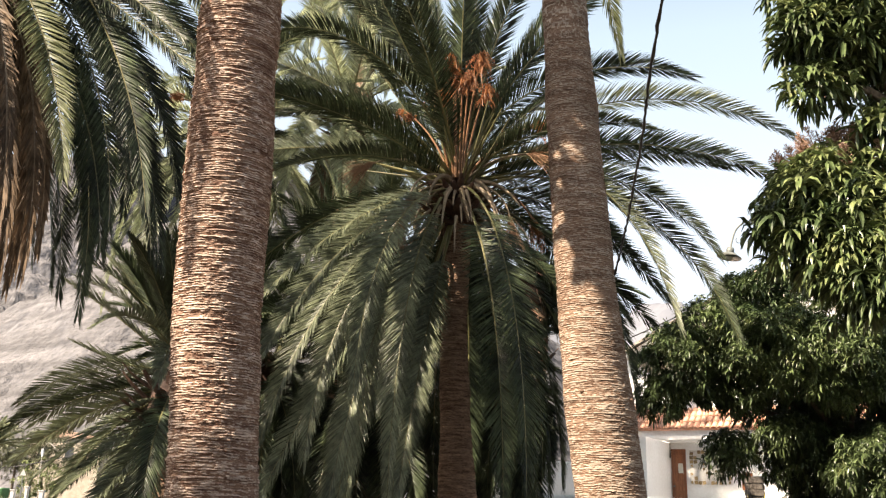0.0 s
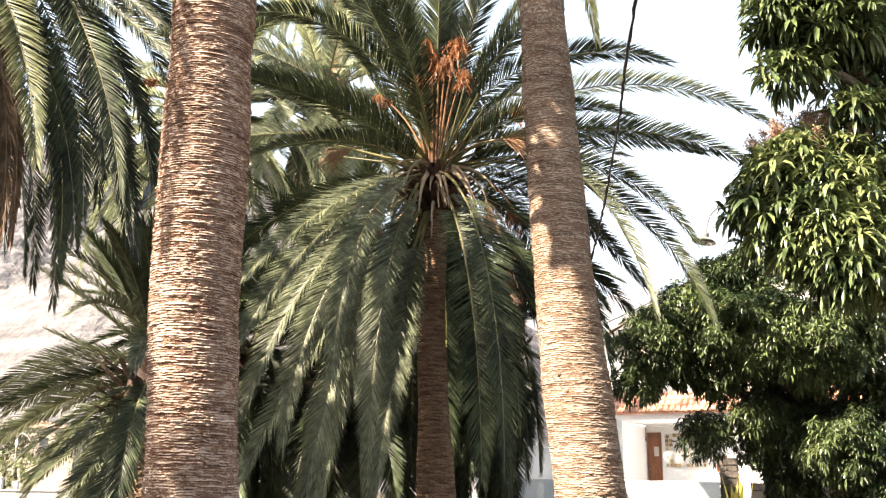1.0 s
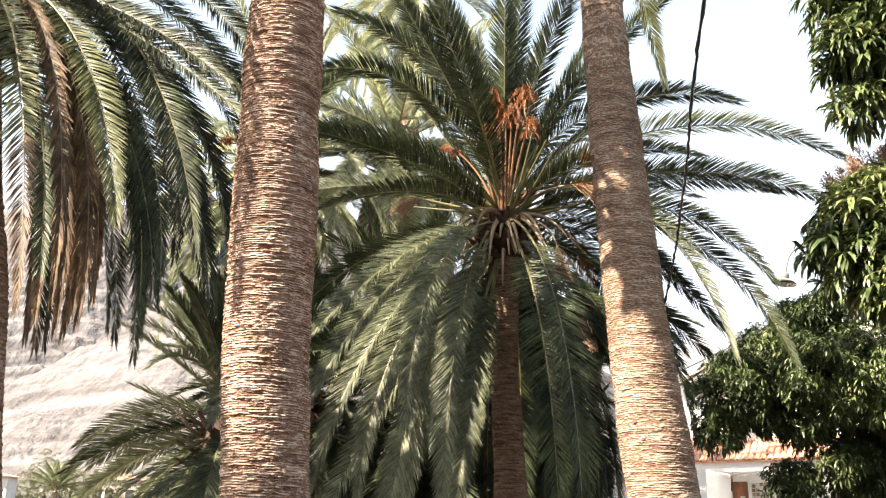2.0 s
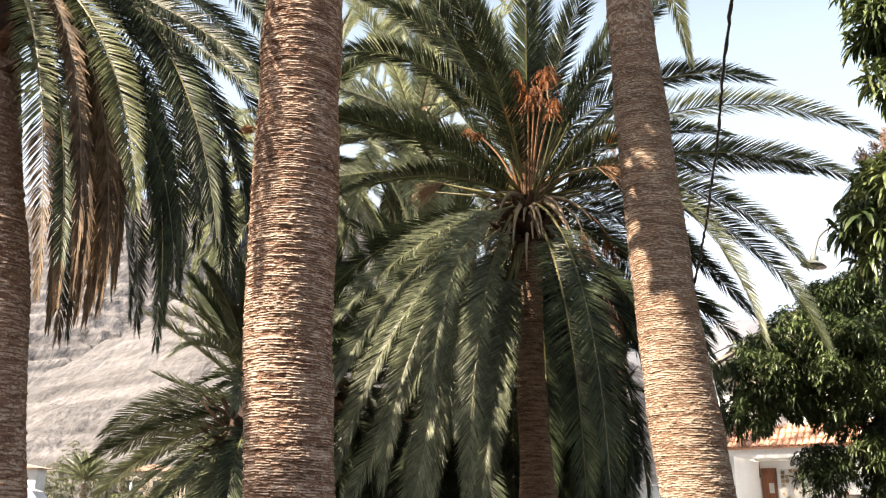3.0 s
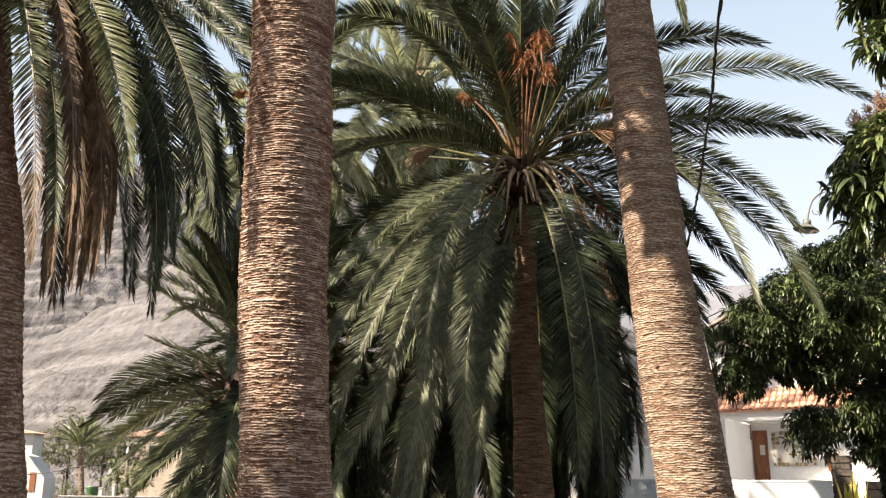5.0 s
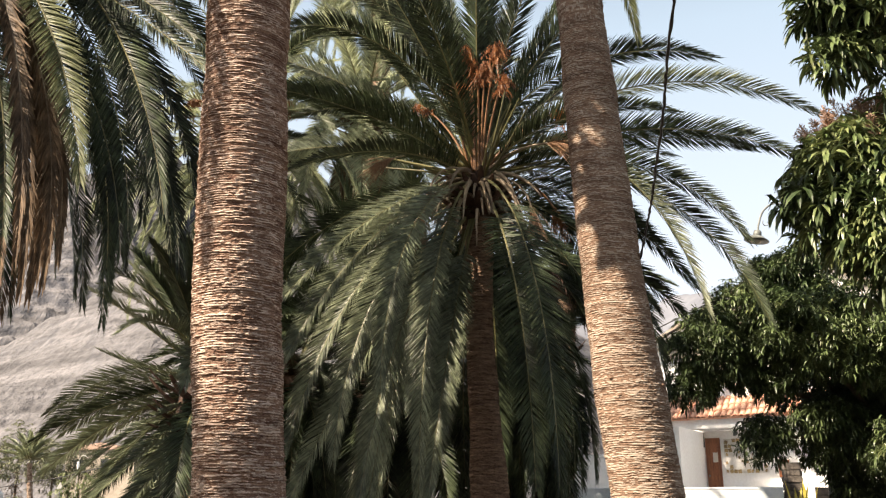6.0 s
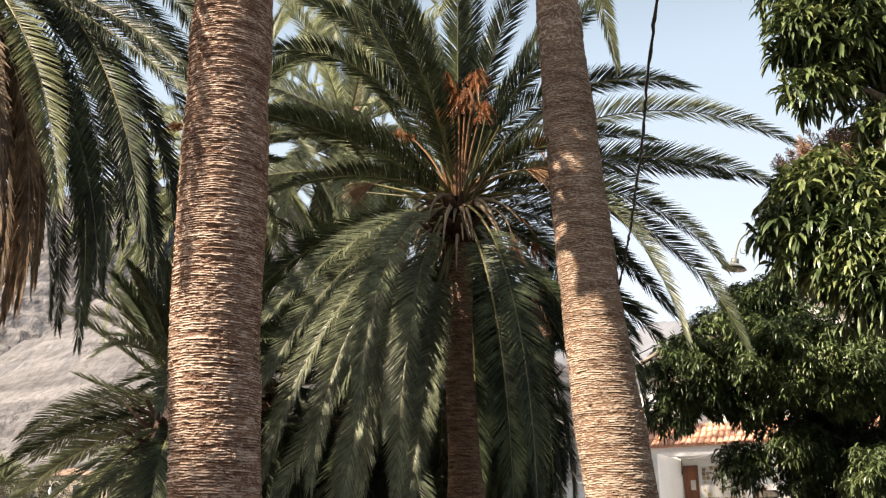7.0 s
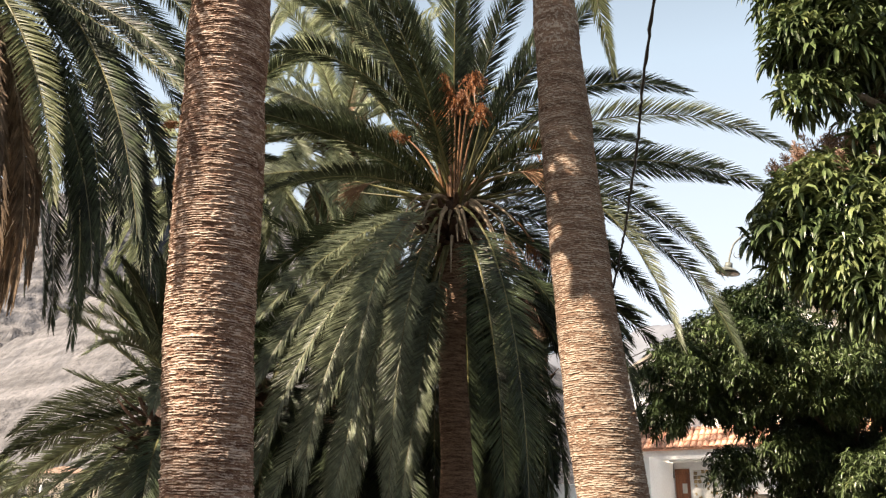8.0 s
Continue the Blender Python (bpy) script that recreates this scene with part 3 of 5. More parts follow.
def build_mountains():
    xs = np.concatenate([np.arange(-760, -480, 6), np.arange(-480, -60, 2.0), np.arange(-60, 301, 6)])
    ys = np.concatenate([np.arange(250, 400, 4.0), np.arange(400, 780, 2.0), np.arange(780, 960, 7)])
    X, Y = np.meshgrid(xs, ys)
    v = np.stack([X, Y, hills(X, Y)], -1).reshape(-1, 3)
    n = len(xs)
    i, j = np.meshgrid(np.arange(len(ys) - 1), np.arange(n - 1), indexing="ij")
    q = np.stack([i * n + j, i * n + j + 1, (i + 1) * n + j + 1, (i + 1) * n + j], -1).reshape(-1, 4)
    tagged(new("mountain", np_mesh("mountain", v, q, mats=(ROCK,), smooth=True)), "bare grey-brown valley wall of banded volcanic rock", "mountain", kind="structure")
    xs, ys = np.arange(-400, 2600, 30.0), np.arange(2600, 3500, 30.0)
    X, Y = np.meshgrid(xs, ys)
    Z = 690 - np.abs(Y - 3150) * 0.9 + 80 * field(X * 0.004 + 50, Y * 0.003 + 50, 61, 21) + 50 * field(X * 0.015 + 50, Y * 0.012 + 50, 61, 22) - np.abs(X - 800) * 0.22
    v = np.stack([X, Y, np.maximum(Z, -5)], -1).reshape(-1, 3)
    n = len(xs)
    i, j = np.meshgrid(np.arange(len(ys) - 1), np.arange(n - 1), indexing="ij")
    q = np.stack([i * n + j, i * n + j + 1, (i + 1) * n + j + 1, (i + 1) * n + j], -1).reshape(-1, 4)
    tagged(new("mountain_far", np_mesh("mountain_far", v, q, mats=(ROCK_HAZED,), smooth=True)), "pale hazy ridge far up the valley", "mountain", kind="structure")


build_ground()
build_mountains()

# ---- the palm with the thick ridged trunk ----
ridged = palm("tall date palm with a thick rough ridged brown trunk",
              [(-1.50, 6.3, -0.1, 0.42), (-1.53, 6.3, 0.7, 0.35), (-1.54, 6.3, 1.54, 0.325), (-1.60, 6.3, 2.5, 0.312), (-1.63, 6.3, 2.96, 0.298), (-1.64, 6.3, 3.81, 0.308),
               (-1.67, 6.3, 5.21, 0.298), (-1.66, 6.28, 6.2, 0.292), (-1.74, 6.46, 7.2, 0.29), (-1.84, 6.68, 8.0, 0.29), (-1.91, 6.84, 8.6, 0.29)], 0.0048, 230, 0.018, 0.0115, BARK_ROUGH, 31, fine=(1.2, 5.8))
add_boss(ridged, (-1.93, 6.88, 9.05), 0.30, 26, 1)
spread_fronds(ridged, (-1.93, 6.88, 9.15), 44, 2.4, 41, top=84, bottom=2, droop=46, sector=(20, 180))
spread_fronds(ridged, (-1.93, 6.88, 9.15), 16, 2.0, 61, top=88, bottom=72, droop=20)

# two extra fronds above the view, aimed to cast shade on the trunk
for az, e0, e1 in ((225, 20, -88), (244, 30, -40)):
    add_frond(ridged, (-1.93, 6.88, 9.15), az, e0, frond_mesh(5.0, e0, e1, 20 + az, leaf=0.4, bend=0.5, loose=0.2))

# ---- the leaning palm with the ringed trunk and its cable ----
ringed = palm("leaning date palm with a smooth finely ringed pale trunk",
              [(1.90, 8.95, -0.1, 0.45), (1.80, 8.97, 0.7, 0.37), (1.70, 9.0, 1.55, 0.345), (1.57, 9.1, 2.97, 0.335), (1.48, 9.2, 4.17, 0.305), (1.43, 9.4, 5.51, 0.295),
               (1.38, 9.6, 7.0, 0.265), (1.35, 9.8, 8.6, 0.26), (1.33, 9.9, 11.6, 0.26)], 0.0062, 190, 0.022, 0.0082, BARK_FINE, 33, fine=(1.2, 6.9))
add_boss(ringed, (1.33, 9.9, 12.1), 0.27, 26, 2)
spread_fronds(ringed, (1.33, 9.9, 12.2), 14, 3.2, 42, top=84, bottom=-15, droop=50)
add_frond(ringed, (1.33, 9.9, 12.2), 57, -72, frond_mesh(4.4, -72, -61, 77, tint=1, bend=0.6, leaf=0.42, loose=0.1))

for x, z in ((1.38, 2.76), (1.45, 2.59), (1.86, 2.69), (1.79, 1.56), (1.73, 1.62)):
    bm = bmesh.new()
    bmesh.ops.create_icosphere(bm, subdivisions=2, radius=0.026, matrix=Matrix.Diagonal((1.3, 0.5, 0.7, 1)))
    depth = 8.89 + 0.07 * z - math.sqrt(max(0.0, 0.352 ** 2 - (x - (1.84 - 0.092 * z)) ** 2))
    part("scar", bm_mesh("scar", bm, BARK_DARK), ringed, Matrix.Translation(Vector((x, depth, z)) - ringed.location), "small dark knot in the bark")

# ---- an added palm out of view, set where its crown shades the ridged trunk ----
beside = palm("unseen date palm added to shade the ridged trunk", [(-7.55, 2.4, -0.1, 0.42), (-7.55, 2.4, 1.0, 0.34), (-7.45, 2.5, 4.0, 0.31), (-7.35, 2.6, 6.3, 0.30)], 0.03, 90, 0.05, 0.014, BARK_ROUGH, 34)
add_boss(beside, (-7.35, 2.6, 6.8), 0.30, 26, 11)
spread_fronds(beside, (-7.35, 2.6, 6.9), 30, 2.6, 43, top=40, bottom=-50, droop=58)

# ---- the palm in the middle, with a full crown ----
HEART = (0.17, 15.0, 7.0)
middle = palm("date palm with a full hanging crown and orange fruit stalks",
              [(0.46, 15, -0.1, 0.44), (0.38, 15, 0.7, 0.36), (0.30, 15, 1.4, 0.315), (0.22, 15, 2.97, 0.245), (0.16, 15, 4.27, 0.215), (0.17, 15, 5.4, 0.225), (0.17, 15, 6.3, 0.25)],
              0.010, 150, 0.045, 0.017, BARK_DARK, 35)
add_boss(middle, (HEART[0], HEART[1], HEART[2] - 0.05), 0.25, 44, 3, 0.7)

add_stalks(middle, (HEART[0], HEART[1], HEART[2] + 0.08), 54, 5, 0.16, (-25, 42), (-90, -51), (0.7, 1.5), 360, None, 0.044)
add_stalks(middle, (HEART[0], HEART[1], HEART[2] + 0.25), 34, 15, 0.16, (8, 60), (-25, 10), (0.9, 1.9), 240, STEM, 0.026)
add_stalks(middle, (HEART[0], HEART[1], HEART[2] - 0.35), 10, 6, 0.34)

# rows: compass angle from the right, elevation at the foot, elevation at the tip, length
CENTRE_RIGHT = [(-16, 74, -27, 4.9, 0.87), (-23, 41, -42, 6.1, 1.05), (-13, 25, -34, 5.7, 1.13), (5, 30, -12, 5.1, 0.85), (-9, 19, -60, 5.0, 1.19), (-19, 17, -73, 5.9, 0.85), (-34, 62, -79, 5.7, 0.43), (29, 36, -37, 4.3, 0.58)]
CENTRE_TOP = [(25, 61, 60, 4.2, 0.8), (-104, 46, -1, 4.7, 0.74), (-89, 80, 52, 4.4, 1), (-125, 74, 42, 4.7, 1), (-55, 74, 40, 4.7, 1), (-25, 66, 28, 4.8, 1), (105, 63, 72, 5.0, 1),
              (66, 63, 70, 5.1, 1), (42, 45, 44, 5.0, 1), (28, 66, 60, 4.7, 1), (154, 58, 45, 5.3, 1), (-70, 82, 66, 4.4, 1), (-140, 64, 44, 4.6, 1)]
CENTRE_LEFT = [(-132, 60, -45, 5.4, 1.08), (-193, 47, 25, 5.0, 0.84), (-127, 17, -12, 4.8, 0.74), (-128, 13, -32, 4.4, 0.74), (-205, 34, -2, 4.9, 0.86), (152, 51, 60, 5.1, 0.73), (152, 66, -3, 4.8, 0.7), (-160, 84, 10, 5.0, 1)]
CENTRE_LOW_LEFT = [(-150, -55, -80, 6.0, 1), (-137, -52, -84, 5.8, 1), (-120, -58, -86, 5.8, 1), (-128, -48, -80, 6.0, 1), (-134, -3, -50, 4.9, 0.54), (-137, -7, -63, 5.3, 0.58), (-150, -18, -78, 5.9, 0.65), (-117, -2, -89, 5.3, 0.75), (-137, -24, -87, 5.7, 0.83), (-127, -36, -79, 6.0, 0.68), (-146, -47, -66, 6.3, 0.81), (174, -9, -81, 5.4, 0.64),
                   (159, -43, -90, 6.0, 1), (130, -32, -90, 5.5, 1)]
CENTRE_LOW = [(-110, -58, -73, 5.5, 0.82), (-110, 11, -92, 6.2, 0.36), (-74, -13, -88, 6.0, 0.49), (-68, 14, -88, 6.3, 0.35), (-20, -30, -90, 5.3, 1), (36, -16, -87, 5.0, 1), (62, -48, -90, 5.1, 1), (42, 13, -92, 5.0, 1),
              (0, -38, -90, 5.6, 1), (15, -45, -90, 5.2, 1), (25, -20, -90, 5.6, 1), (-5, -12, -88, 5.0, 1)]
# the leaves that the sun catches: sunlight is put into their olive colour
CENTRE_LIT = {(-134, -3), (-117, -2), (-137, -52), (-150, -55), (-128, -48), (-120, -58), (-23, 41), (-34, 62), (-193, 47), (-205, 34), (-137, -7), (-150, -18), (-137, -24), (-127, -36), (-146, -47), (-110, -58), (-110, 11)}
number = 0
for rows in (CENTRE_RIGHT, CENTRE_TOP, CENTRE_LEFT, CENTRE_LOW_LEFT, CENTRE_LOW):
    for az, e0, e1, long, bend in rows:
        number += 1
        # old: this frond takes the olive colour with sunlight in it
        old = (az, e0) in CENTRE_LIT
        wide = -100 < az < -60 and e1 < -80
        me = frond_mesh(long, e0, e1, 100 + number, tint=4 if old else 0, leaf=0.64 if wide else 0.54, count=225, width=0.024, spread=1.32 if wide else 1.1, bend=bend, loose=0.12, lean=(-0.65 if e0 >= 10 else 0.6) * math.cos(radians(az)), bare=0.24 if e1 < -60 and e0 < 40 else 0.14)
        add_frond(middle, HEART, az, e0, me, 1.0, 0.0)
spread_fronds(middle, HEART, 40, 5.0, 44, top=-12, bottom=-66, droop=60, start=20, sector=(5, 175))
spread_fronds(middle, HEART, 14, 5.0, 62, top=40, bottom=-10, droop=60, start=20, sector=(5, 95))
for az, e0, e1, long in ((-186, 6, -60, 5.2), (-152, 40, -20, 4.6), (20, 12, -50, 4.8), (-45, 30, -30, 4.2)):
    number += 1
    add_frond(middle, HEART, az, e0, frond_mesh(long, e0, e1, 400 + number, leaf=0.54, count=200, width=0.026, bend=0.9, loose=0.15, lean=-0.5 * math.cos(radians(az))), 1.0, 0.0)
spread_fronds(middle, HEART, 18, 4.7, 55, top=84, bottom=48, droop=38, start=70, sector=(-15, 130))
for az, e0, e1, long, strands, seed in ((-105, 86, 80, 1.7, 20, 1), (-60, 84, 66, 2.0, 60, 2), (-48, 80, 62, 1.5, 50, 3), (-112, 86, 78, 2.0, 34, 4), (-70, 85, 76, 1.7, 40, 13), (-125, 82, 72, 1.4, 16, 14), (-20, 55, 10, 1.6, 22, 5), (160, 75, 40, 1.6, 18, 6), (-85, 86, 78, 1.6, 10, 7), (10, 5, -70, 1.5, 20, 8), (-160, 78, 74, 1.5, 18, 12)):
    date_bunch(middle, (HEART[0], HEART[1] - 0.2, HEART[2]), az, e0, e1, long, strands, 60 + seed)


def dry_broom(palm_thing, foot, az, e0, e1, length, strands, seed):
    """A spent fruit stalk that ends in a fan of dry brown threads."""
    rng = np.random.default_rng(seed)
    e = np.radians(e0 + (e1 - e0) * np.linspace(0, 1, 10))
    d = np.stack([np.cos(e), 0 * e, np.sin(e)], 1) * (length / 10)
    p = np.vstack([np.zeros(3), np.cumsum(d, 0)])
    m = Matrix.LocRotScale(Vector(foot) - palm_thing.location, Euler((0, 0, radians(az))), None)
    stalk = part("broom_stalk", tube("broom_stalk", p, 0.022 - 0.008 * np.linspace(0, 1, 11), STEM_DRY, 6), palm_thing, m, "bare dry fruit stalk")
    verts, quads, base = [], [], 0
    way = d[-1] / np.linalg.norm(d[-1])
    for _ in range(strands):
        w = way + rng.normal(size=3) * 0.24
        w /= np.linalg.norm(w)
        long = rng.uniform(0.3, 0.55)
        u = np.linspace(0, 1, 5)[:, None]
        v, q = tube_np(p[-1] - way * rng.uniform(0, 0.12) + w * long * u + np.array([0, 0, -0.3]) * long * u ** 2, 0.0045, 3)
        verts.append(v)
        quads.append(q + base)
        base += len(v)
    part("broom", np_mesh("broom", np.vstack(verts), np.vstack(quads), mats=(FIBRE,)), stalk, None, "fan of dry brown threads")


for az, e0, e1, long, seed in ((-140, 30, -75, 1.35, 1), (-165, 42, -25, 1.7, 2), (-30, 40, -10, 1.5, 3), (-20, 10, -80, 1.3, 4), (-155, 5, -85, 1.5, 5)):
    dry_broom(middle, (HEART[0], HEART[1] - 0.25, HEART[2] - 0.05), az, e0, e1, long, 70, 90 + seed)

# ---- the palm in the west, its crown above the view ----
WEST_HEART = (-6.38, 9.3, 8.3)
west = palm("date palm hung with dead brown fronds beside green ones",
            [(-5.25, 9.5, -0.1, 0.44), (-5.40, 9.5, 0.8, 0.36), (-5.51, 9.5, 1.69, 0.335), (-5.70, 9.5, 3.0, 0.325), (-5.84, 9.5, 4.16, 0.32), (-6.10, 9.4, 5.8, 0.30), (-6.3, 9.3, 7.2, 0.30), (-6.38, 9.3, 7.8, 0.30)],
            0.012, 170, 0.05, 0.014, BARK_ROUGH, 37)
add_boss(west, WEST_HEART, 0.36, 50, 4, 1.7)
# upright fronds out of view, added to shade the middle palm's hanging leaves
spread_fronds(west, WEST_HEART, 22, 4.8, 63, top=89, bottom=48, droop=32, sector=(-50, 42))
WEST = [(-24, 8, -77, 5.0, 1, 0, 0.44), (-40, -8, -83, 5.5, 1, 0.35, 0.40), (-7, -9, -94, 5.1, 2, 0, 0.40), (-14, 1, -93, 5.3, 2, 0, 0.40), (-10, 2, -91, 5.0, 2, 0, 0.36),
        (-30, 6, -91, 5.4, 2, 0, 0.36), (-12, -4, -92, 5.1, 2, 0, 0.40), (-18, -8, -92, 5.2, 2, 0, 0.36), (-25, -15, -88, 5.1, 0, 0.1, 0.28)]
WEST_MORE = [(-16, 24, -80, 5.8, 0, 0, 0.44), (8, 7, -89, 5.1, 0, 0, 0.44), (24, 17, -92, 4.9, 0, 0, 0.44), (6, 4, -84, 5.0, 0, 0, 0.44), (-18, -5, -43, 4.9, 0, 0, 0.44), (-18, 2, -42, 4.5, 0, 0, 0.44),
             (14, 32, -90, 5.0, 0, 0, 0.44), (27, 44, -88, 5.1, 0, 0, 0.44), (15, 33, -79, 5.1, 0, 0, 0.44)]
WEST_DARK = [(30, -38, -90, 4.6, 0, 0.1, 0.44), (38, -30, -90, 4.4, 2, 0, 0.40), (12, -40, -90, 4.5, 2, 0, 0.40), (52, -28, -90, 4.6, 0, 0, 0.44), (50, 10, -86, 5.2, 0, 0, 0.44), (60, 35, -84, 5.4, 0, 0, 0.44), (82, 30, -82, 5.2, 0, 0, 0.44), (40, -5, -88, 5.0, 0, 0, 0.44), (70, 15, -84, 5.2, 0, 0, 0.44), (95, 20, -80, 5.0, 0, 0, 0.44), (112, 5, -86, 5.0, 0, 0, 0.44), (-12, 25, -80, 5.2, 0, 0, 0.44), (20, 20, -84, 5.4, 0, 0, 0.44), (2, 42, -70, 5.4, 0, 0, 0.44), (28, 38, -78, 5.2, 0, 0, 0.44), (-4, 18, -86, 5.2, 0, 0, 0.44), (40, 10, -88, 5.0, 0, 0, 0.44), (10, 45, -68, 5.4, 0, 0, 0.44), (-8, 50, -65, 5.4, 0, 0, 0.44), (22, 42, -72, 5.4, 0, 0, 0.44), (32, 0, -90, 5.4, 0, 0, 0.44), (16, 22, -85, 5.6, 0, 0, 0.44),
             (45, 40, -70, 5.5, 0, 0, 0.44), (36, 28, -82, 5.6, 0, 0, 0.44)]
for az, e0, e1, long, tint, dry, leaf in WEST + WEST_MORE + WEST_DARK:
    number += 1
    add_frond(west, (-6.38, 9.3, 8.24), az, e0, frond_mesh(long, e0, e1, 100 + number, leaf=leaf, tint=tint, dry=dry, bend=0.45, spread=1.1, width=0.022, count=200, loose=0.12, lean=0.9), 1.0, 0.0)
spread_fronds(west, WEST_HEART, 24, 4.4, 45, top=60, bottom=-50, droop=60, start=50, sector=(120, 200))
# unseen fronds on the sun's side, added to shade this crown's own leaves
spread_fronds(west, WEST_HEART, 60, 4.0, 57, top=80, bottom=8, droop=30, start=20, sector=(150, 250))

# ---- the palms behind ----
rear = palm("sunlit date palm with orange fruit behind the others", [(-5.4, 21, 0, 0.45), (-5.5, 21, 3, 0.32), (-5.57, 21, 9.8, 0.30)], 0.06, 60, 0.06, 0.015, BARK_DARK, 38)
REAR_HEART = (-5.57, 21.0, 10.57)
add_boss(rear, REAR_HEART, 0.34, 30, 5)
REAR_WEST = [(-158, -36, -90, 5.4), (-148, -49, -89, 5.1), (-134, -57, -90, 5.2), (-170, -7, -80, 5.4), (-178, -5, -88, 5.0), (-156, -26, -81, 4.5), (180, 40, 20, 4.6), (-32, 29, -30, 4.4), (-28, 16, -48, 4.6)]
REAR_EAST = [(-13, 3, -79, 4.5), (14, 63, 48, 4.9), (36, 79, 67, 5.0), (23, 36, -57, 4.5), (-26, -36, -86, 4.9), (-8, -17, -86, 4.2), (-46, 59, -38, 4.6)]
for az, e0, e1, long in REAR_WEST + REAR_EAST:
    number += 1
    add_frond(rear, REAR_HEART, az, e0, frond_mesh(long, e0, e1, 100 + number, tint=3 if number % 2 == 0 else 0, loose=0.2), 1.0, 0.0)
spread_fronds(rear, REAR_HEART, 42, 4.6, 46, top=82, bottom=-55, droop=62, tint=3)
for az, seed in ((-147, 1), (-160, 2), (-26, 3), (-95, 4)):
    date_bunch(rear, REAR_HEART, az, 52, -14, 1.3, 70, 80 + seed)

young = palm("young date palm with low spreading green fronds", [(-3.95, 13.5, 0, 0.40), (-3.95, 13.5, 1.2, 0.36), (-3.95, 13.5, 2.7, 0.34)], 0.03, 60, 0.07, 0.03, BARK_DARK, 39)
YOUNG_HEART = (-3.95, 13.5, 3.34)
add_boss(young, YOUNG_HEART, 0.36, 34, 6, 0.9)
YOUNG = [(163, 38, 29, 2.7), (158, 53, 16, 2.8), (161, 61, 20, 2.8), (142, 57, 36, 2.8), (-102, 45, -34, 2.5), (147, 11, 21, 2.8), (163, 20, -35, 3.0), (169, 0, -29, 2.9),
         (157, -13, -19, 2.7), (-111, -34, -33, 2.6), (-102, -45, -31, 2.7), (-94, -49, -40, 2.7), (-85, -13, -90, 2.8), (-82, 36, -60, 2.0), (166, 13, -38, 2.9), (160, 4, -30, 2.8), (172, -8, -42, 2.8), (152, -24, -44, 2.7), (-120, -20, -42, 2.6), (150, 50, 40, 2.6), (156, 60, 34, 2.6)]
for az, e0, e1, long in YOUNG:
    number += 1
    add_frond(young, YOUNG_HEART, az, e0, frond_mesh(long, e0, e1, 100 + number, leaf=0.44, count=120, width=0.024, tint=0 if number % 5 == 0 else 4, loose=0.2, lean=-0.5 * math.cos(radians(az))), 1.0, 0.0)
spread_fronds(young, YOUNG_HEART, 30, 2.1, 47, top=88, bottom=66, droop=24, sector=(85, 275), leaf=0.40, count=110, width=0.024)
spread_fronds(young, YOUNG_HEART, 18, 2.3, 65, top=-24, bottom=-58, droop=42, sector=(150, 275), leaf=0.44, count=110, width=0.024, tint=4)

low = palm("shaded date palm with a dark heart of dead stalks", [(-1.4, 18.5, 0, 0.42), (-1.45, 18.5, 1.5, 0.36), (-1.45, 18.5, 3.3, 0.34)], 0.04, 60, 0.07, 0.03, BARK_DARK, 40)
LOW_HEART = (-1.45, 18.5, 4.0)
add_boss(low, LOW_HEART, 0.36, 34, 7)
spread_fronds(low, LOW_HEART, 84, 4.4, 48, top=84, bottom=-60, droop=66)
spread_fronds(low, LOW_HEART, 26, 5.4, 58, top=86, bottom=35, droop=50, start=40, sector=(70, 290))

east = palm("date palm with dark hanging fronds behind the leaning trunk", [(2.0, 22.3, 0, 0.40), (2.1, 22.3, 2.75, 0.29), (2.35, 22.3, 6.7, 0.26)], 0.05, 60, 0.06, 0.015, BARK_DARK, 41)
EAST_HEART = (2.37, 22.3, 7.39)
add_boss(east, EAST_HEART, 0.34, 30, 8)
spread_fronds(east, EAST_HEART, 44, 2.5, 49, top=6, bottom=-18, droop=50, sector=(-80, 140))

tall = palm("tall sunlit date palm rising behind the others", [(-3.0, 29, 0, 0.48), (-3.06, 29, 7, 0.36), (-3.11, 29, 20.6, 0.34)], 0.06, 60, 0.06, 0.015, BARK_DARK, 42)
TALL_HEART = (-3.11, 29.0, 21.33)
add_boss(tall, TALL_HEART, 0.34, 30, 9)
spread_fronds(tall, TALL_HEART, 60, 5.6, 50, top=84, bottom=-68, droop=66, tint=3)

pale = palm("date palm with sunlight in its pale leaf colour and dry tufts", [(-2.6, 22.5, 0, 0.45), (-2.7, 22.5, 4, 0.32), (-2.75, 22.5, 11.0, 0.30)], 0.06, 60, 0.06, 0.015, BARK_DARK, 43)
PALE_HEART = (-2.75, 22.5, 11.8)
add_boss(pale, PALE_HEART, 0.36, 40, 10, 1.2)
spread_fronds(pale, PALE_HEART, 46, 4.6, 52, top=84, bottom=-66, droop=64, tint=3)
spread_fronds(pale, PALE_HEART, 12, 3.4, 53, top=-30, bottom=-70, droop=50, start=60, tint=2, leaf=0.4)

thicket = palm("low dark date palm in the shade of the others", [(1.6, 19.5, 0, 0.42), (1.62, 19.5, 1.5, 0.36), (1.64, 19.5, 4.0, 0.34)], 0.04, 60, 0.07, 0.03, BARK_DARK, 44)
THICKET_HEART = (1.64, 19.5, 4.7)
add_boss(thicket, THICKET_HEART, 0.36, 34, 12)
spread_fronds(thicket, THICKET_HEART, 74, 3.5, 54, top=25, bottom=-66, droop=70, sector=(100, 288))

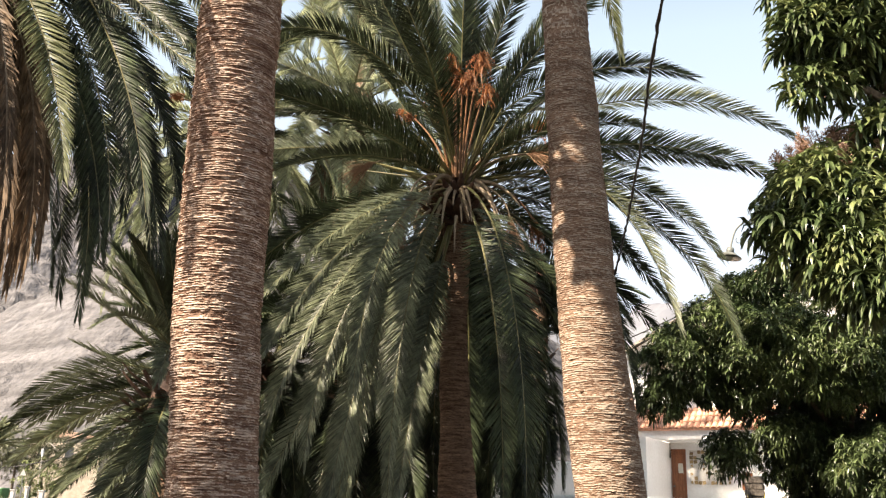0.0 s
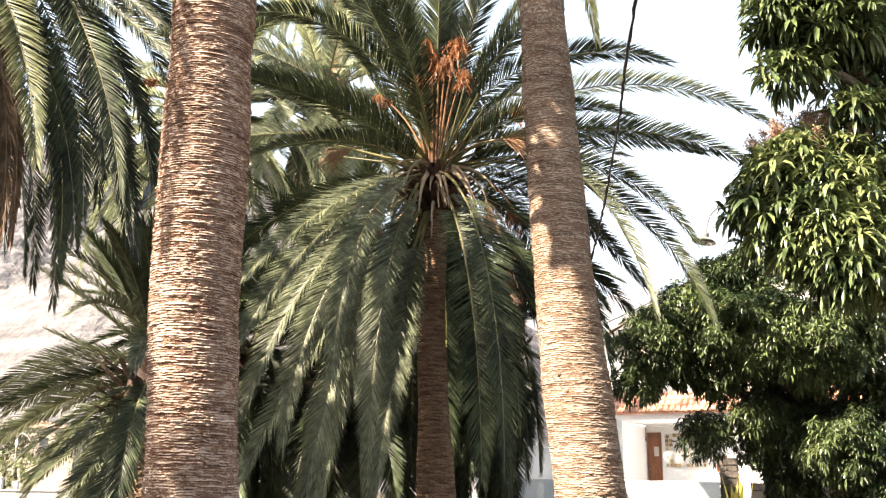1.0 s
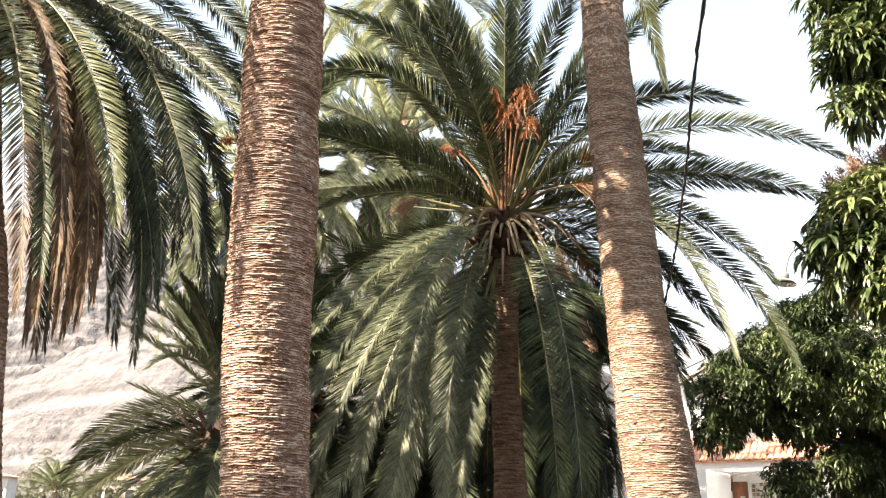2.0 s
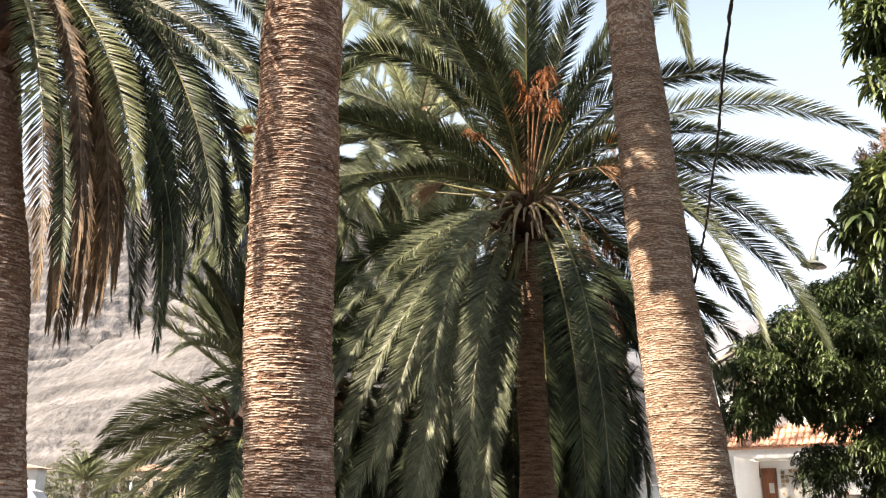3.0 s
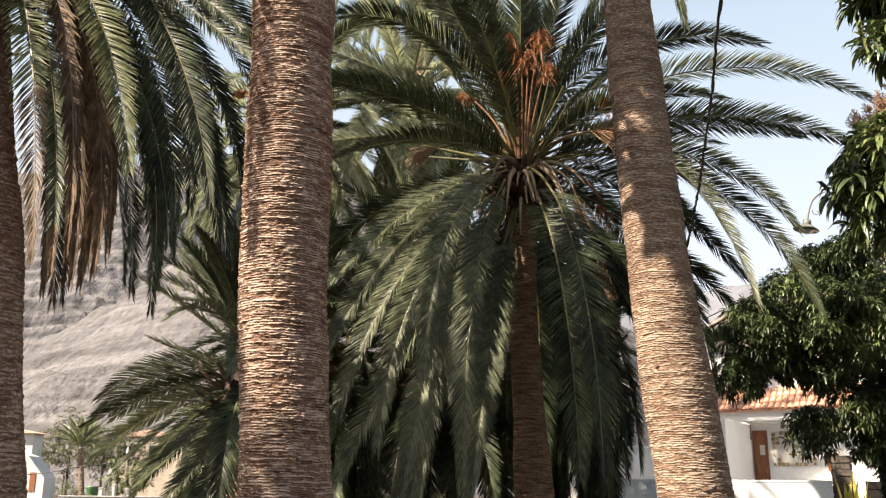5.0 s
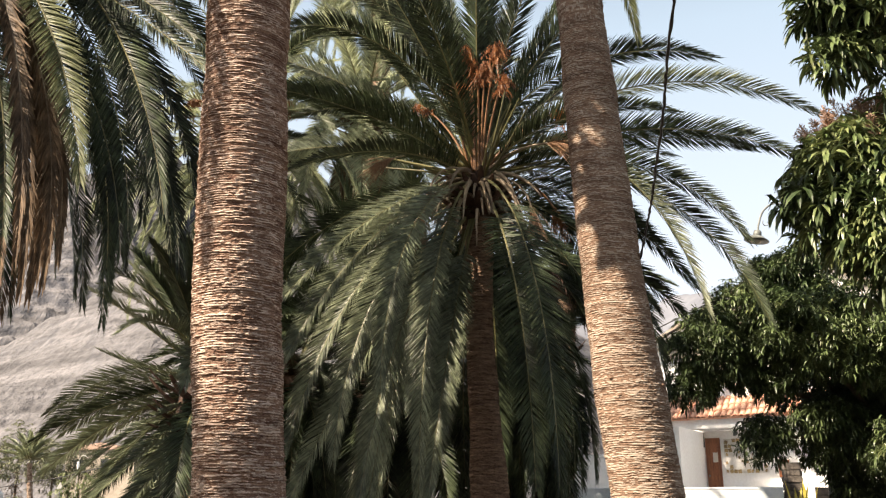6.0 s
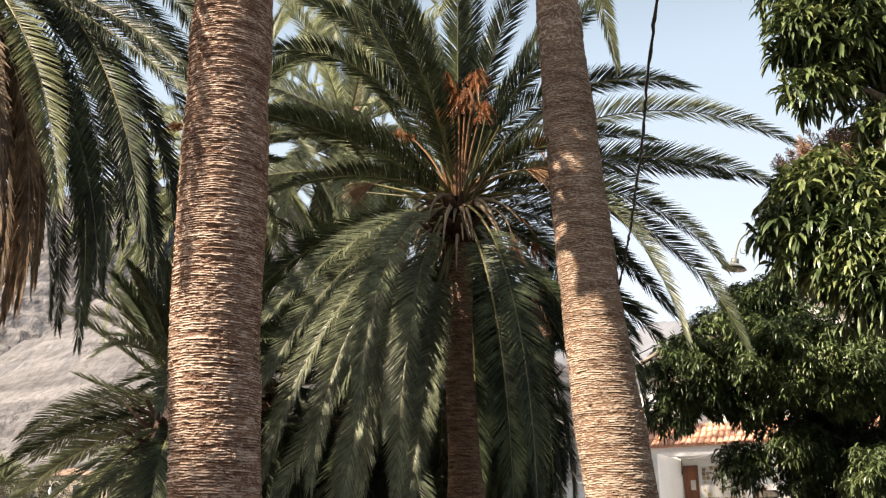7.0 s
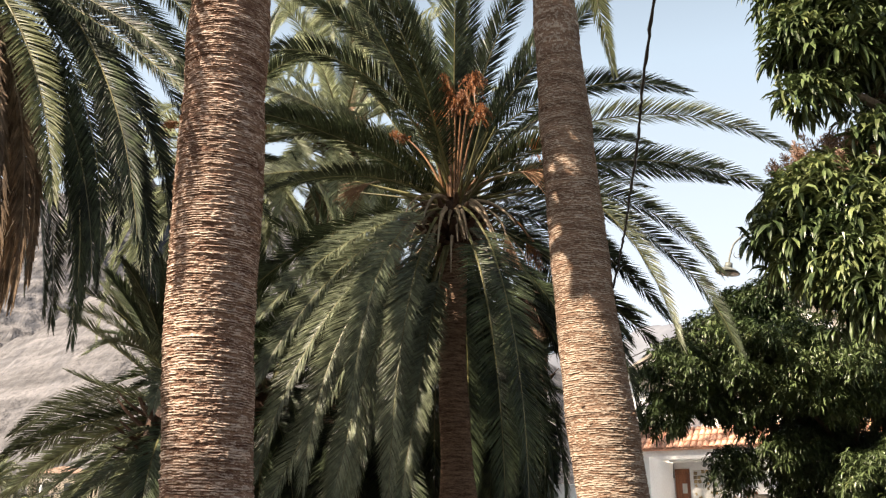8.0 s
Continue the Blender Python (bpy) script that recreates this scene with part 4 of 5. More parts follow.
nook = palm("low dark date palm between the larger ones", [(-3.5, 17.6, 0, 0.40), (-3.5, 17.6, 1.5, 0.34), (-3.5, 17.6, 3.4, 0.33)], 0.04, 60, 0.07, 0.03, BARK_DARK, 45)
NOOK_HEART = (-3.5, 17.6, 4.1)
add_boss(nook, NOOK_HEART, 0.36, 30, 13)
spread_fronds(nook, NOOK_HEART, 70, 3.2, 56, top=70, bottom=-60, droop=66)


# ---- mango tree ----
def leaf_cloud(lobes, density, seed, size, young_share, mats=(MANGO, MANGO_NEW)):
    """Whorls of long drooping leaves on the skin of uneven lobes (x, y, z, half width, half height)."""
    rng = np.random.default_rng(seed)
    verts, owner = [], []
    for x, y, z, rx, rz in lobes:
        ry = rx * 0.9
        count = int(density * 4 * math.pi * ((rx * ry + rx * rz + ry * rz) / 3))
        d = rng.normal(size=(count, 3))
        d /= np.linalg.norm(d, axis=1)[:, None]
        rough = 1 + 0.22 * np.sin(d[:, 0] * 7 + x * 3) * np.sin(d[:, 2] * 6 + z * 5) + 0.10 * rng.normal(size=count)
        shell = np.where(rng.uniform(size=count) < 0.72, rng.uniform(0.86, 1.04, count), rng.uniform(0.35, 0.86, count))
        c = np.array([x, y, z]) + d * np.array([rx, ry, rz]) * (rough * shell)[:, None]
        axis = d + np.array([0, 0, 0.55]) + rng.normal(size=(count, 3)) * 0.25
        axis /= np.linalg.norm(axis, axis=1)[:, None]
        # whorls deep inside a neighbouring lobe never see the light
        keep = np.ones(count, bool)
        for x2, y2, z2, a2, b2 in lobes:
            if (x2, y2, z2) != (x, y, z):
                keep &= (((c - np.array([x2, y2, z2])) / np.array([a2, a2 * 0.9, b2])) ** 2).sum(1) > 0.42
        d, c, axis = d[keep], c[keep], axis[keep]
        count = len(c)
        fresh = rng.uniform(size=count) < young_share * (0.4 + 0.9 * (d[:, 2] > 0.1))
        per = 12
        side = np.cross(axis, rng.normal(size=(count, 3)))
        side /= np.linalg.norm(side, axis=1)[:, None]
        other = np.cross(axis, side)
        for k in range(per):
            a = k * 2.39996 + rng.normal(size=count) * 0.3
            lift = rng.uniform(0.0, 0.75, count)
            out = side * np.cos(a)[:, None] + other * np.sin(a)[:, None] + axis * lift[:, None]
            out /= np.linalg.norm(out, axis=1)[:, None]
            long = size * rng.uniform(0.7, 1.15, count)[:, None]
            sag = rng.uniform(0.4, 1.3, count)[:, None]
            o2 = out + np.array([0, 0, -1.0]) * sag * 0.7
            o3 = out + np.array([0, 0, -1.0]) * sag * 1.7
            o2 /= np.linalg.norm(o2, axis=1)[:, None]
            o3 /= np.linalg.norm(o3, axis=1)[:, None]
            w = np.cross(out, np.array([0, 0, 1.0]) + rng.normal(size=(count, 3)) * 0.3)
            w /= np.linalg.norm(w, axis=1)[:, None] + 1e-9
            nrm = np.cross(w, out)
            half = long * 0.086
            p0 = c + out * 0.01 - axis * 0.04 * k / per
            p1, p2 = p0 + out * long * 0.35, p0 + out * long * 0.35 + o2 * long * 0.35
            p3 = p2 + o3 * long * 0.30
            up = nrm * half * 0.3
            verts.append(np.stack([p0, p1 - w * half + up, p1, p1 + w * half + up, p2 - w * half * 0.8 + up, p2, p2 + w * half * 0.8 + up, p3], 1))
            owner.append(fresh)
    V = np.concatenate(verts)
    own = np.concatenate(owner).astype(int)
    b = np.arange(len(V))[:, None] * 8
    tris = np.concatenate([b + np.array(q) for q in ((0, 2, 1), (0, 3, 2), (4, 5, 7), (5, 6, 7))])
    quads = np.concatenate([b + np.array(q) for q in ((1, 2, 5, 4), (2, 3, 6, 5))])
    return np_mesh("crown", V.reshape(-1, 3), quads, tris, mats, np.tile(own, 2), np.tile(own, 4))


def panicle(seed):
    """A reddish flower head that stands above the leaves."""
    rng = np.random.default_rng(seed)
    v, q = tube_np([(0, 0, -0.1), (0.005, 0, 0.08), (0, 0, 0.24)], [0.006, 0.005, 0.003], 4)
    verts, quads, base = [v], [q], len(v)
    for _ in range(46):
        h = rng.uniform(0.02, 0.22)
        d = rng.normal(size=3) * np.array([1, 1, 0.4])
        d /= np.linalg.norm(d)
        foot = np.array([0, 0, h])
        tip = foot + (d * 0.075 + np.array([0, 0, 0.035])) * (1.2 - h * 3.5)
        v, q = tube_np([foot, (foot + tip) / 2 + rng.normal(size=3) * 0.006, tip], [0.002, 0.0045, 0.003], 3)
        verts.append(v)
        quads.append(q + base)
        base += len(v)
    return np_mesh("flower_panicle", np.vstack(verts), np.vstack(quads), mats=(MANGO_FLOWER,))


MANGO_HIGH = [(4.10, 9.34, 4.72, 0.58, 0.58), (4.54, 9.18, 4.55, 0.68, 0.80), (3.92, 9.49, 5.10, 0.30, 0.33), (4.29, 9.34, 5.30, 0.46, 0.29), (4.40, 8.95, 4.10, 0.48, 0.40), (4.85, 8.95, 4.05, 0.50, 0.40), (5.39, 9.49, 4.71, 0.86, 0.94)]
MANGO_MID = [(4.09, 15.63, 4.21, 0.65, 0.60), (4.91, 16.02, 4.63, 0.86, 0.78), (5.58, 14.98, 4.34, 0.98, 0.72), (6.58, 14.72, 4.20, 0.99, 0.78), (3.86, 15.89, 3.56, 0.44, 0.36), (8.05, 15.11, 4.34, 1.17, 1.17), (5.02, 15.5, 4.95, 0.50, 0.42), (5.75, 15.3, 4.9, 0.55, 0.42), (5.12, 15.5, 5.42, 0.34, 0.28), (5.62, 15.3, 5.5, 0.48, 0.36)]
MANGO_LOW = [(4.95, 15.89, 2.67, 0.44, 0.38), (6.64, 16.28, 2.70, 0.86, 0.78), (6.80, 14.4, 2.35, 0.72, 0.52), (6.81, 16.93, 3.65, 1.12, 0.94), (8.1, 14.9, 2.8, 1.1, 0.9), (7.5, 14.6, 1.8, 0.75, 0.6), (5.80, 15.5, 3.0, 0.46, 0.30), (6.25, 15.8, 2.8, 0.55, 0.45), (6.75, 16.6, 1.75, 0.55, 0.6), (4.72, 15.7, 3.68, 0.42, 0.24), (5.10, 15.7, 3.58, 0.40, 0.24)]
MANGO_NEAR = [(4.47, 9.00, 6.94, 0.58, 0.52), (3.89, 9.00, 6.87, 0.28, 0.30), (4.07, 9.00, 6.20, 0.31, 0.22), (4.72, 9.00, 5.77, 0.30, 0.17), (5.24, 9.30, 6.90, 0.63, 0.74), (4.6, 9.2, 7.8, 0.8, 0.6)]


def limb_to(tree, start, end, r0, r1, seed):
    rng = np.random.default_rng(seed)
    a, b = np.array(start), np.array(end)
    mids = [a + (b - a) * f + rng.normal(size=3) * 0.10 + np.array([0, 0, 0.25 * math.sin(f * math.pi)]) for f in (0.33, 0.66)]
    line = smooth_path([np.append(a, r0), np.append(mids[0], r0 * 0.75), np.append(mids[1], r0 * 0.45 + r1 * 0.4), np.append(b, r1)], 14)
    part("limb", tube("limb", line[:, :3] - np.array(tree.location), line[:, 3], WOOD_BARK, 8), tree)


far_tree = empty("mango_tree", (7.6, 16.4, 0), "dense dark green mango tree in front of the house", "tree", "mango trees")
trunk_line = smooth_path([(0, 0, -0.1, 0.36), (0.02, 0.0, 0.5, 0.26), (-0.03, 0.02, 1.2, 0.23), (-0.1, 0, 2.2, 0.24)], 20)
part("trunk", tube("trunk", trunk_line[:, :3], trunk_line[:, 3], WOOD_BARK, 16), far_tree)
for number2, spot in enumerate(MANGO_MID[:4] + MANGO_LOW[:3]):
    limb_to(far_tree, (7.5, 16.4, 2.1), spot[:3], 0.06, 0.02, 70 + number2)
for lobes, seed, share in ((MANGO_MID, 2, 0.08), (MANGO_LOW, 3, 0.02)):
    part("crown", leaf_cloud([(x - 7.6, y - 16.4, z, a, b) for x, y, z, a, b in lobes], 100, 200 + seed, 0.175, share), far_tree)

near = empty("mango_tree", (6.4, 9.4, 0), "mango tree with large glossy drooping leaves and flowers", "tree", "mango trees")
trunk_line = smooth_path([(0, 0, -0.1, 0.34), (0.02, 0.0, 0.6, 0.24), (-0.05, 0.03, 2.2, 0.20), (0.02, 0, 4.2, 0.16), (-0.1, 0.1, 6.0, 0.12)], 24)
part("trunk", tube("trunk", trunk_line[:, :3], trunk_line[:, 3], WOOD_BARK, 14), near)
for number2, spot in enumerate(MANGO_NEAR):
    limb_to(near, (6.35, 9.45, 5.2), spot[:3], 0.09, 0.02, 90 + number2)
for number2, spot in enumerate(MANGO_HIGH):
    limb_to(near, (6.37, 9.4, 3.4), spot[:3], 0.08, 0.02, 110 + number2)
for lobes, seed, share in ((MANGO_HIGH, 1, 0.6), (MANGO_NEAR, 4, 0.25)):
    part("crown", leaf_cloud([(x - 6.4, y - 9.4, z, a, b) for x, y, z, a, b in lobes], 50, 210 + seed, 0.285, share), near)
for number2, (dx, dy) in enumerate([(random.uniform(-0.8, 0.8), random.uniform(-0.7, 0.7)) for _ in range(56)]):
    x, y, z, a, b = MANGO_HIGH[(3, 3, 2, 1)[number2 % 4]]
    foot = (x - 6.4 + dx * a * 0.9, y - 9.4 + dy * a * 0.9, z + b * math.sqrt(max(0.05, 1 - 0.7 * (dx * dx + dy * dy))) - 0.02)
    part("flower_panicle", panicle(40 + number2), near, Matrix.LocRotScale(Vector(foot), Euler((random.uniform(-0.4, 0.4), random.uniform(-0.4, 0.4), 0)), (1.25,) * 3), "reddish flower panicle")


# ---- the white house with the porch ----
def poly_prism(name, outline, depth, mat):
    """A flat outline in x and z, given thickness along y."""
    bm = bmesh.new()
    front = [bm.verts.new((x, 0, z)) for x, z in outline]
    back = [bm.verts.new((x, depth, z)) for x, z in outline]
    bm.faces.new(front)
    bm.faces.new(back[::-1])
    for i in range(len(outline)):
        j = (i + 1) % len(outline)
        bm.faces.new((front[j], front[i], back[i], back[j]))
    return bm_mesh(name, bm, mat)


def barrel_tile_mesh(long=0.42, r0=0.088, r1=0.070, arc=7):
    """A half-round clay roof tile with a real thickness, lying along +y."""
    bm = bmesh.new()
    rows = []
    for y, r in ((0, r0), (long, r1)):
        for rr in (r, r - 0.016):
            rows.append([bm.verts.new((math.cos(math.pi * k / arc) * rr, y, math.sin(math.pi * k / arc) * rr * 0.8)) for k in range(arc + 1)])
    o0, i0, o1, i1 = rows
    for k in range(arc):
        bm.faces.new((o0[k], o0[k + 1], o1[k + 1], o1[k]))
        bm.faces.new((i0[k + 1], i0[k], i1[k], i1[k + 1]))
        bm.faces.new((o0[k + 1], o0[k], i0[k], i0[k + 1]))
    return bm_mesh("roof_tile", bm, TILE, smooth=False)


def build_house():
    house = empty("house", (6.86, 28.0, 0.6), "white plastered house with a terracotta tiled porch", "house")
    house.rotation_euler = (0, 0, radians(-28))
    # in the house's own axes: x along the front, y into the house, z up from its ground
    top, floor = 4.9, 0.8
    bm = box_bm(0.0, 9.0, 0.0, 0.25, 0, top)
    wall = part("front_wall", bm_mesh("front_wall", bm, PLASTER), house)
    part("side_wall", bm_mesh("side_wall", box_bm(-0.25, 0, -2.6, 4, 0, 3.05), PLASTER), house)
    part("back_wall", bm_mesh("back_wall", box_bm(0, 9.0, 5.0, 5.25, 0, top), PLASTER), house)
    part("end_wall", bm_mesh("end_wall", box_bm(9.0, 9.25, 0.0, 5.25, 0, top), PLASTER), house)
    part("flat_roof", bm_mesh("flat_roof", box_bm(-0.3, 9.3, 0.1, 5.3, top, top + 0.15), RENDER_BEIGE), house)
    part("porch_floor", bm_mesh("porch_floor", box_bm(0, 9.0, -0.65, 0, 0, floor), PLASTER), house)
    part("porch_ceiling", bm_mesh("porch_ceiling", box_bm(0.0, 9.2, -0.5, 0, 3.07, 3.13), PLASTER), house)
    part("fascia", bm_mesh("fascia", box_bm(-1.3, 9.3, -0.72, -0.5, 3.10, 3.40, 0.012), PLASTER), house, None, "white painted eave beam")
    for x in (4.6, 8.9):
        part("porch_post", bm_mesh("porch_post", box_bm(x - 0.13, x + 0.13, -0.68, -0.45, floor, 3.05, 0.015), PLASTER), house)
    # door
    door = part("door", bm_mesh("door", box_bm(0.03, 0.46, -0.05, -0.004, floor + 0.01, 2.88, 0.008), DOOR_WOOD), house, None, "narrow reddish-brown panelled wooden door")
    for z0, z1 in ((0.95, 1.55), (1.68, 2.72)):
        part("door_panel", bm_mesh("door_panel", box_bm(0.10, 0.39, -0.068, -0.052, z0, z1, 0.006), DOOR_WOOD), door)
    part("notice", bm_mesh("notice", box_bm(0.24, 0.38, -0.075, -0.07, 2.18, 2.46), PAPER), door, None, "pale paper notice")
    bm = bmesh.new()
    bmesh.ops.create_uvsphere(bm, u_segments=10, v_segments=6, radius=0.03, matrix=Matrix.Translation((0.10, -0.09, 1.8)))
    part("door_knob", bm_mesh("door_knob", bm, IRON, smooth=True), door)
    # mosaic panel on the wall
    panel = part("mosaic_panel", bm_mesh("mosaic_panel", box_bm(0.56, 1.78, -0.03, -0.003, 1.86, 2.84, 0.006), MOSAIC_PALE), house, None, "white wall panel with an ochre tile border")
    rng = random.Random(9)
    tile = bm_mesh("mosaic_tile", box_bm(-0.05, 0.05, -0.012, 0.0, -0.05, 0.05, 0.006), MOSAIC_DARK)
    half = bm_mesh("mosaic_tile", box_bm(-0.03, 0.03, -0.012, 0.0, -0.04, 0.04, 0.006), MOSAIC_DARK)
    spots = []
    for k in range(8):
        for dx in (0.07, 0.18):
            spots += [(0.56 + dx, 1.92 + k * 0.118), (1.78 - dx, 1.92 + k * 0.118)]
    spots += [(0.86 + k * 0.118, z) for k in range(6) for z in (1.91, 2.79)]
    for x, z in spots:
        if rng.random() < 0.72:
            part("mosaic_tile", rng.choice((tile, half)), panel, pose(x + rng.uniform(-0.01, 0.01), -0.032, z, 0, rng.uniform(-25, 25), 0))
    for k in range(9):
        a = k * 0.7
        part("mosaic_tile", half, panel, pose(1.17 + 0.20 * math.cos(a), -0.032, 2.38 + 0.22 * math.sin(a), 0, math.degrees(-a), 0))
    # small fittings on the porch
    part("window_shutter", bm_mesh("window_shutter", box_bm(2.05, 2.35, -0.05, -0.003, 1.72, 2.2, 0.01), DOOR_WOOD), house, None, "brown wooden shutter")
    lamp_line = [(1.0, -0.4, 3.06), (1.0, -0.4, 2.98), (1.02, -0.42, 2.95)]
    part("porch_lamp", tube("porch_lamp", lamp_line, [0.02, 0.05, 0.085], IRON, 10), house, None, "small dark porch lamp")
    part("bell_cord", tube("bell_cord", [(0.02, -0.12, 3.06), (0.025, -0.12, 2.95), (0.02, -0.12, 2.62)], [0.006, 0.007, 0.02], RUBBER, 6), house)
    # tiled roof of the porch
    rise = math.atan2(0.72, 0.98)
    roof = part("porch_roof", bm_mesh("porch_roof", box_bm(-1.3, 9.3, -0.05, 1.27, -0.06, 0.0), TILE), house, Matrix.Translation((0, -0.8, 3.44)) @ Matrix.Rotation(rise, 4, "X"))
    cover = barrel_tile_mesh()
    for c in range(48):
        for r in range(4):
            m = Matrix.Translation((-1.12 + c * 0.175 + rng.uniform(-0.01, 0.01), -0.10 + r * 0.315, 0.012 + rng.uniform(0, 0.012))) @ Matrix.Rotation(radians(rng.uniform(-3, 3)), 4, "Z") @ Matrix.Rotation(radians(-1.8), 4, "X")
            part("roof_tile", cover, roof, m)


def build_rear_house():
    house = empty("house", (6.0, 30.6, -0.4), "white and beige gabled house behind the porch", "house")
    outline = [(0.0, 0), (11.0, 0), (11.0, 7.2), (5.2, 10.3), (0.0, 7.1)]
    part("gable_wall", poly_prism("gable_wall", outline, 0.3, PLASTER), house)
    part("render_patch", poly_prism("render_patch", [(0.55, 6.75), (2.3, 5.7), (6.0, 5.7), (6.0, 9.5), (5.2, 10.0), (0.12, 6.98)], 0.01, RENDER_BEIGE), house, Matrix.Translation((0, -0.012, 0)), "weathered beige render")
    for x0, z0 in ((-0.25, 7.0), (11.3, 7.02)):
        dx = (5.2 - x0)
        long = math.hypot(dx, 10.42 - z0)
        slope = math.atan2(10.42 - z0, dx)
        slab = box_bm(0, long, -0.35, 7.0, 0, 0.09, 0.01)
        part("roof_slope", bm_mesh("roof_slope", slab, RENDER_BEIGE), house, Matrix.Translation((x0, 0, z0)) @ Matrix.Rotation(-slope, 4, "Y"))
    part("side_wall", bm_mesh("side_wall", box_bm(0, 0.3, 0.3, 7.0, 0, 7.05), PLASTER), house)
    part("side_wall", bm_mesh("side_wall", box_bm(10.7, 11.0, 0.3, 7.0, 0, 7.1), PLASTER), house)
    part("back_wall", poly_prism("back_wall", outline, 0.3, PLASTER), house, Matrix.Translation((0, 7.0, 0)))
    wire = smooth_path([(-0.4, -0.5, 7.35), (2.4, -0.5, 8.75), (5.4, -0.5, 10.7)], 16)
    part("roof_cable", tube("roof_cable", wire, 0.02, RUBBER, 6), house)
    part("roof_cable", tube("roof_cable", wire - np.array([0, 0, 0.32]), 0.015, RUBBER, 6), house)


build_house()
build_rear_house()
out = empty("outbuilding", (1.4, 27.0, 0), "low white outbuilding behind the palms", "house")
part("wall", bm_mesh("wall", box_bm(0, 3.2, 0, 2.5, 0, 2.9, 0.02), PLASTER), out)
part("parapet", bm_mesh("parapet", box_bm(-0.05, 3.25, -0.05, 2.55, 2.9, 2.98, 0.01), PLASTER), out)

# invented slab, hidden by the garden wall, that reflects sunlight into the porch
patio = empty("patio", (3.0, 23.5, 0), "unseen pale slab added to bounce light onto the porch", "paving", kind="structure")
part("slab", bm_mesh("slab", box_bm(0, 13, 0, 5.5, -0.05, 0.02), BOUNCE_PAVING), patio)
garden = empty("garden_wall", (2.0, 23.2, 0), "white plastered garden wall with blue shade in its colour", "wall", kind="structure")
part("wall", bm_mesh("wall", box_bm(0, 5.5, 0, 0.22, -0.1, 1.93), PLASTER_SHADE_BLUE), garden)
part("coping", bm_mesh("coping", box_bm(-0.02, 5.52, -0.006, 0.25, 1.93, 1.99, 0.012), PLASTER_SHADE_BLUE), garden)


# ---- stone pillar, yellow-leaved plant and timber fence beside the garden wall ----
def build_pillar():
    pillar = empty("stone_pillar", (7.78, 23.3, 0), "rough brown stone gate pillar", "pillar")
    rng = random.Random(4)
    part("core", bm_mesh("core", box_bm(-0.14, 0.14, -0.14, 0.14, 0, 2.5), STONE), pillar)
    z = 0.0
    while z < 2.5:
        h = rng.uniform(0.14, 0.24)
        for a in range(4):
            w = rng.uniform(0.13, 0.18)
            bm = box_bm(-w, w, -0.06, 0.05, 0, h - 0.004, 0.018)
            for v in bm.verts:
                v.co += Vector((rng.uniform(-0.012, 0.012), rng.uniform(-0.012, 0.012), rng.uniform(-0.008, 0.008)))
            part("stone", bm_mesh("stone", bm, STONE), pillar, Matrix.Translation((0, 0, z)) @ Matrix.Rotation(a * math.pi / 2, 4, "Z") @ Matrix.Translation((0, -0.15, 0)))
        z += h


def strap_plant(place, count, long, seed, mat, label, width=0.05, steep=(66, 90), arch=60):
    """A clump of long arching strap leaves."""
    plant = empty("strap_plant", place, label, "plant")
    rng = random.Random(seed)
    for _ in range(count):
        a, e, l = rng.uniform(0, 6.28), rng.uniform(*steep), long * rng.uniform(0.6, 1.0)
        bm = bmesh.new()
        pts, x, z = [], 0.03, 0.0
        for k in range(8):
            t = radians(e - arch * (k / 7) ** 2.0)
            pts.append((x, z, width * (0.6 + 0.8 * k / 7) * (1 - (k / 7) ** 3) + 0.003))
            x, z = x + math.cos(t) * l / 7, z + math.sin(t) * l / 7
        rows = [(bm.verts.new((x, -w, z + 0.3 * w)), bm.verts.new((x, 0, z)), bm.verts.new((x, w, z + 0.3 * w))) for x, z, w in pts]
        for r0, r1 in zip(rows, rows[1:]):
            bm.faces.new((r0[0], r0[1], r1[1], r1[0]))
            bm.faces.new((r0[1], r0[2], r1[2], r1[1]))
        part("leaf", bm_mesh("leaf", bm, mat), plant, Matrix.Rotation(a, 4, "Z"))


build_pillar()
strap_plant((7.72, 22.9, 0), 7, 2.5, 3, YELLOW_LEAF, "upright clump of yellow variegated strap leaves", 0.075, (80, 90), 16)
strap_plant((8.02, 22.95, 0), 8, 2.3, 4, YELLOW_LEAF, "upright clump of yellow variegated strap leaves", 0.09, (80, 90), 14)
fence = empty("timber_fence", (8.35, 23.2, 0), "dark stained horizontal board fence", "fence")
for k in range(4):
    part("post", bm_mesh("post", box_bm(k * 1.3 - 0.05, k * 1.3 + 0.05, 0.02, 0.12, 0, 1.98, 0.006), DARK_TIMBER), fence)
for k in range(12):
    part("board", bm_mesh("board", box_bm(-0.06, 4.0, -0.012 - 0.012 * (k % 2), 0.018, 0.04 + k * 0.16, 0.04 + k * 0.16 + 0.172, 0.003), DARK_TIMBER), fence, pose(0, 0, 0, 0, 0, 0.0))


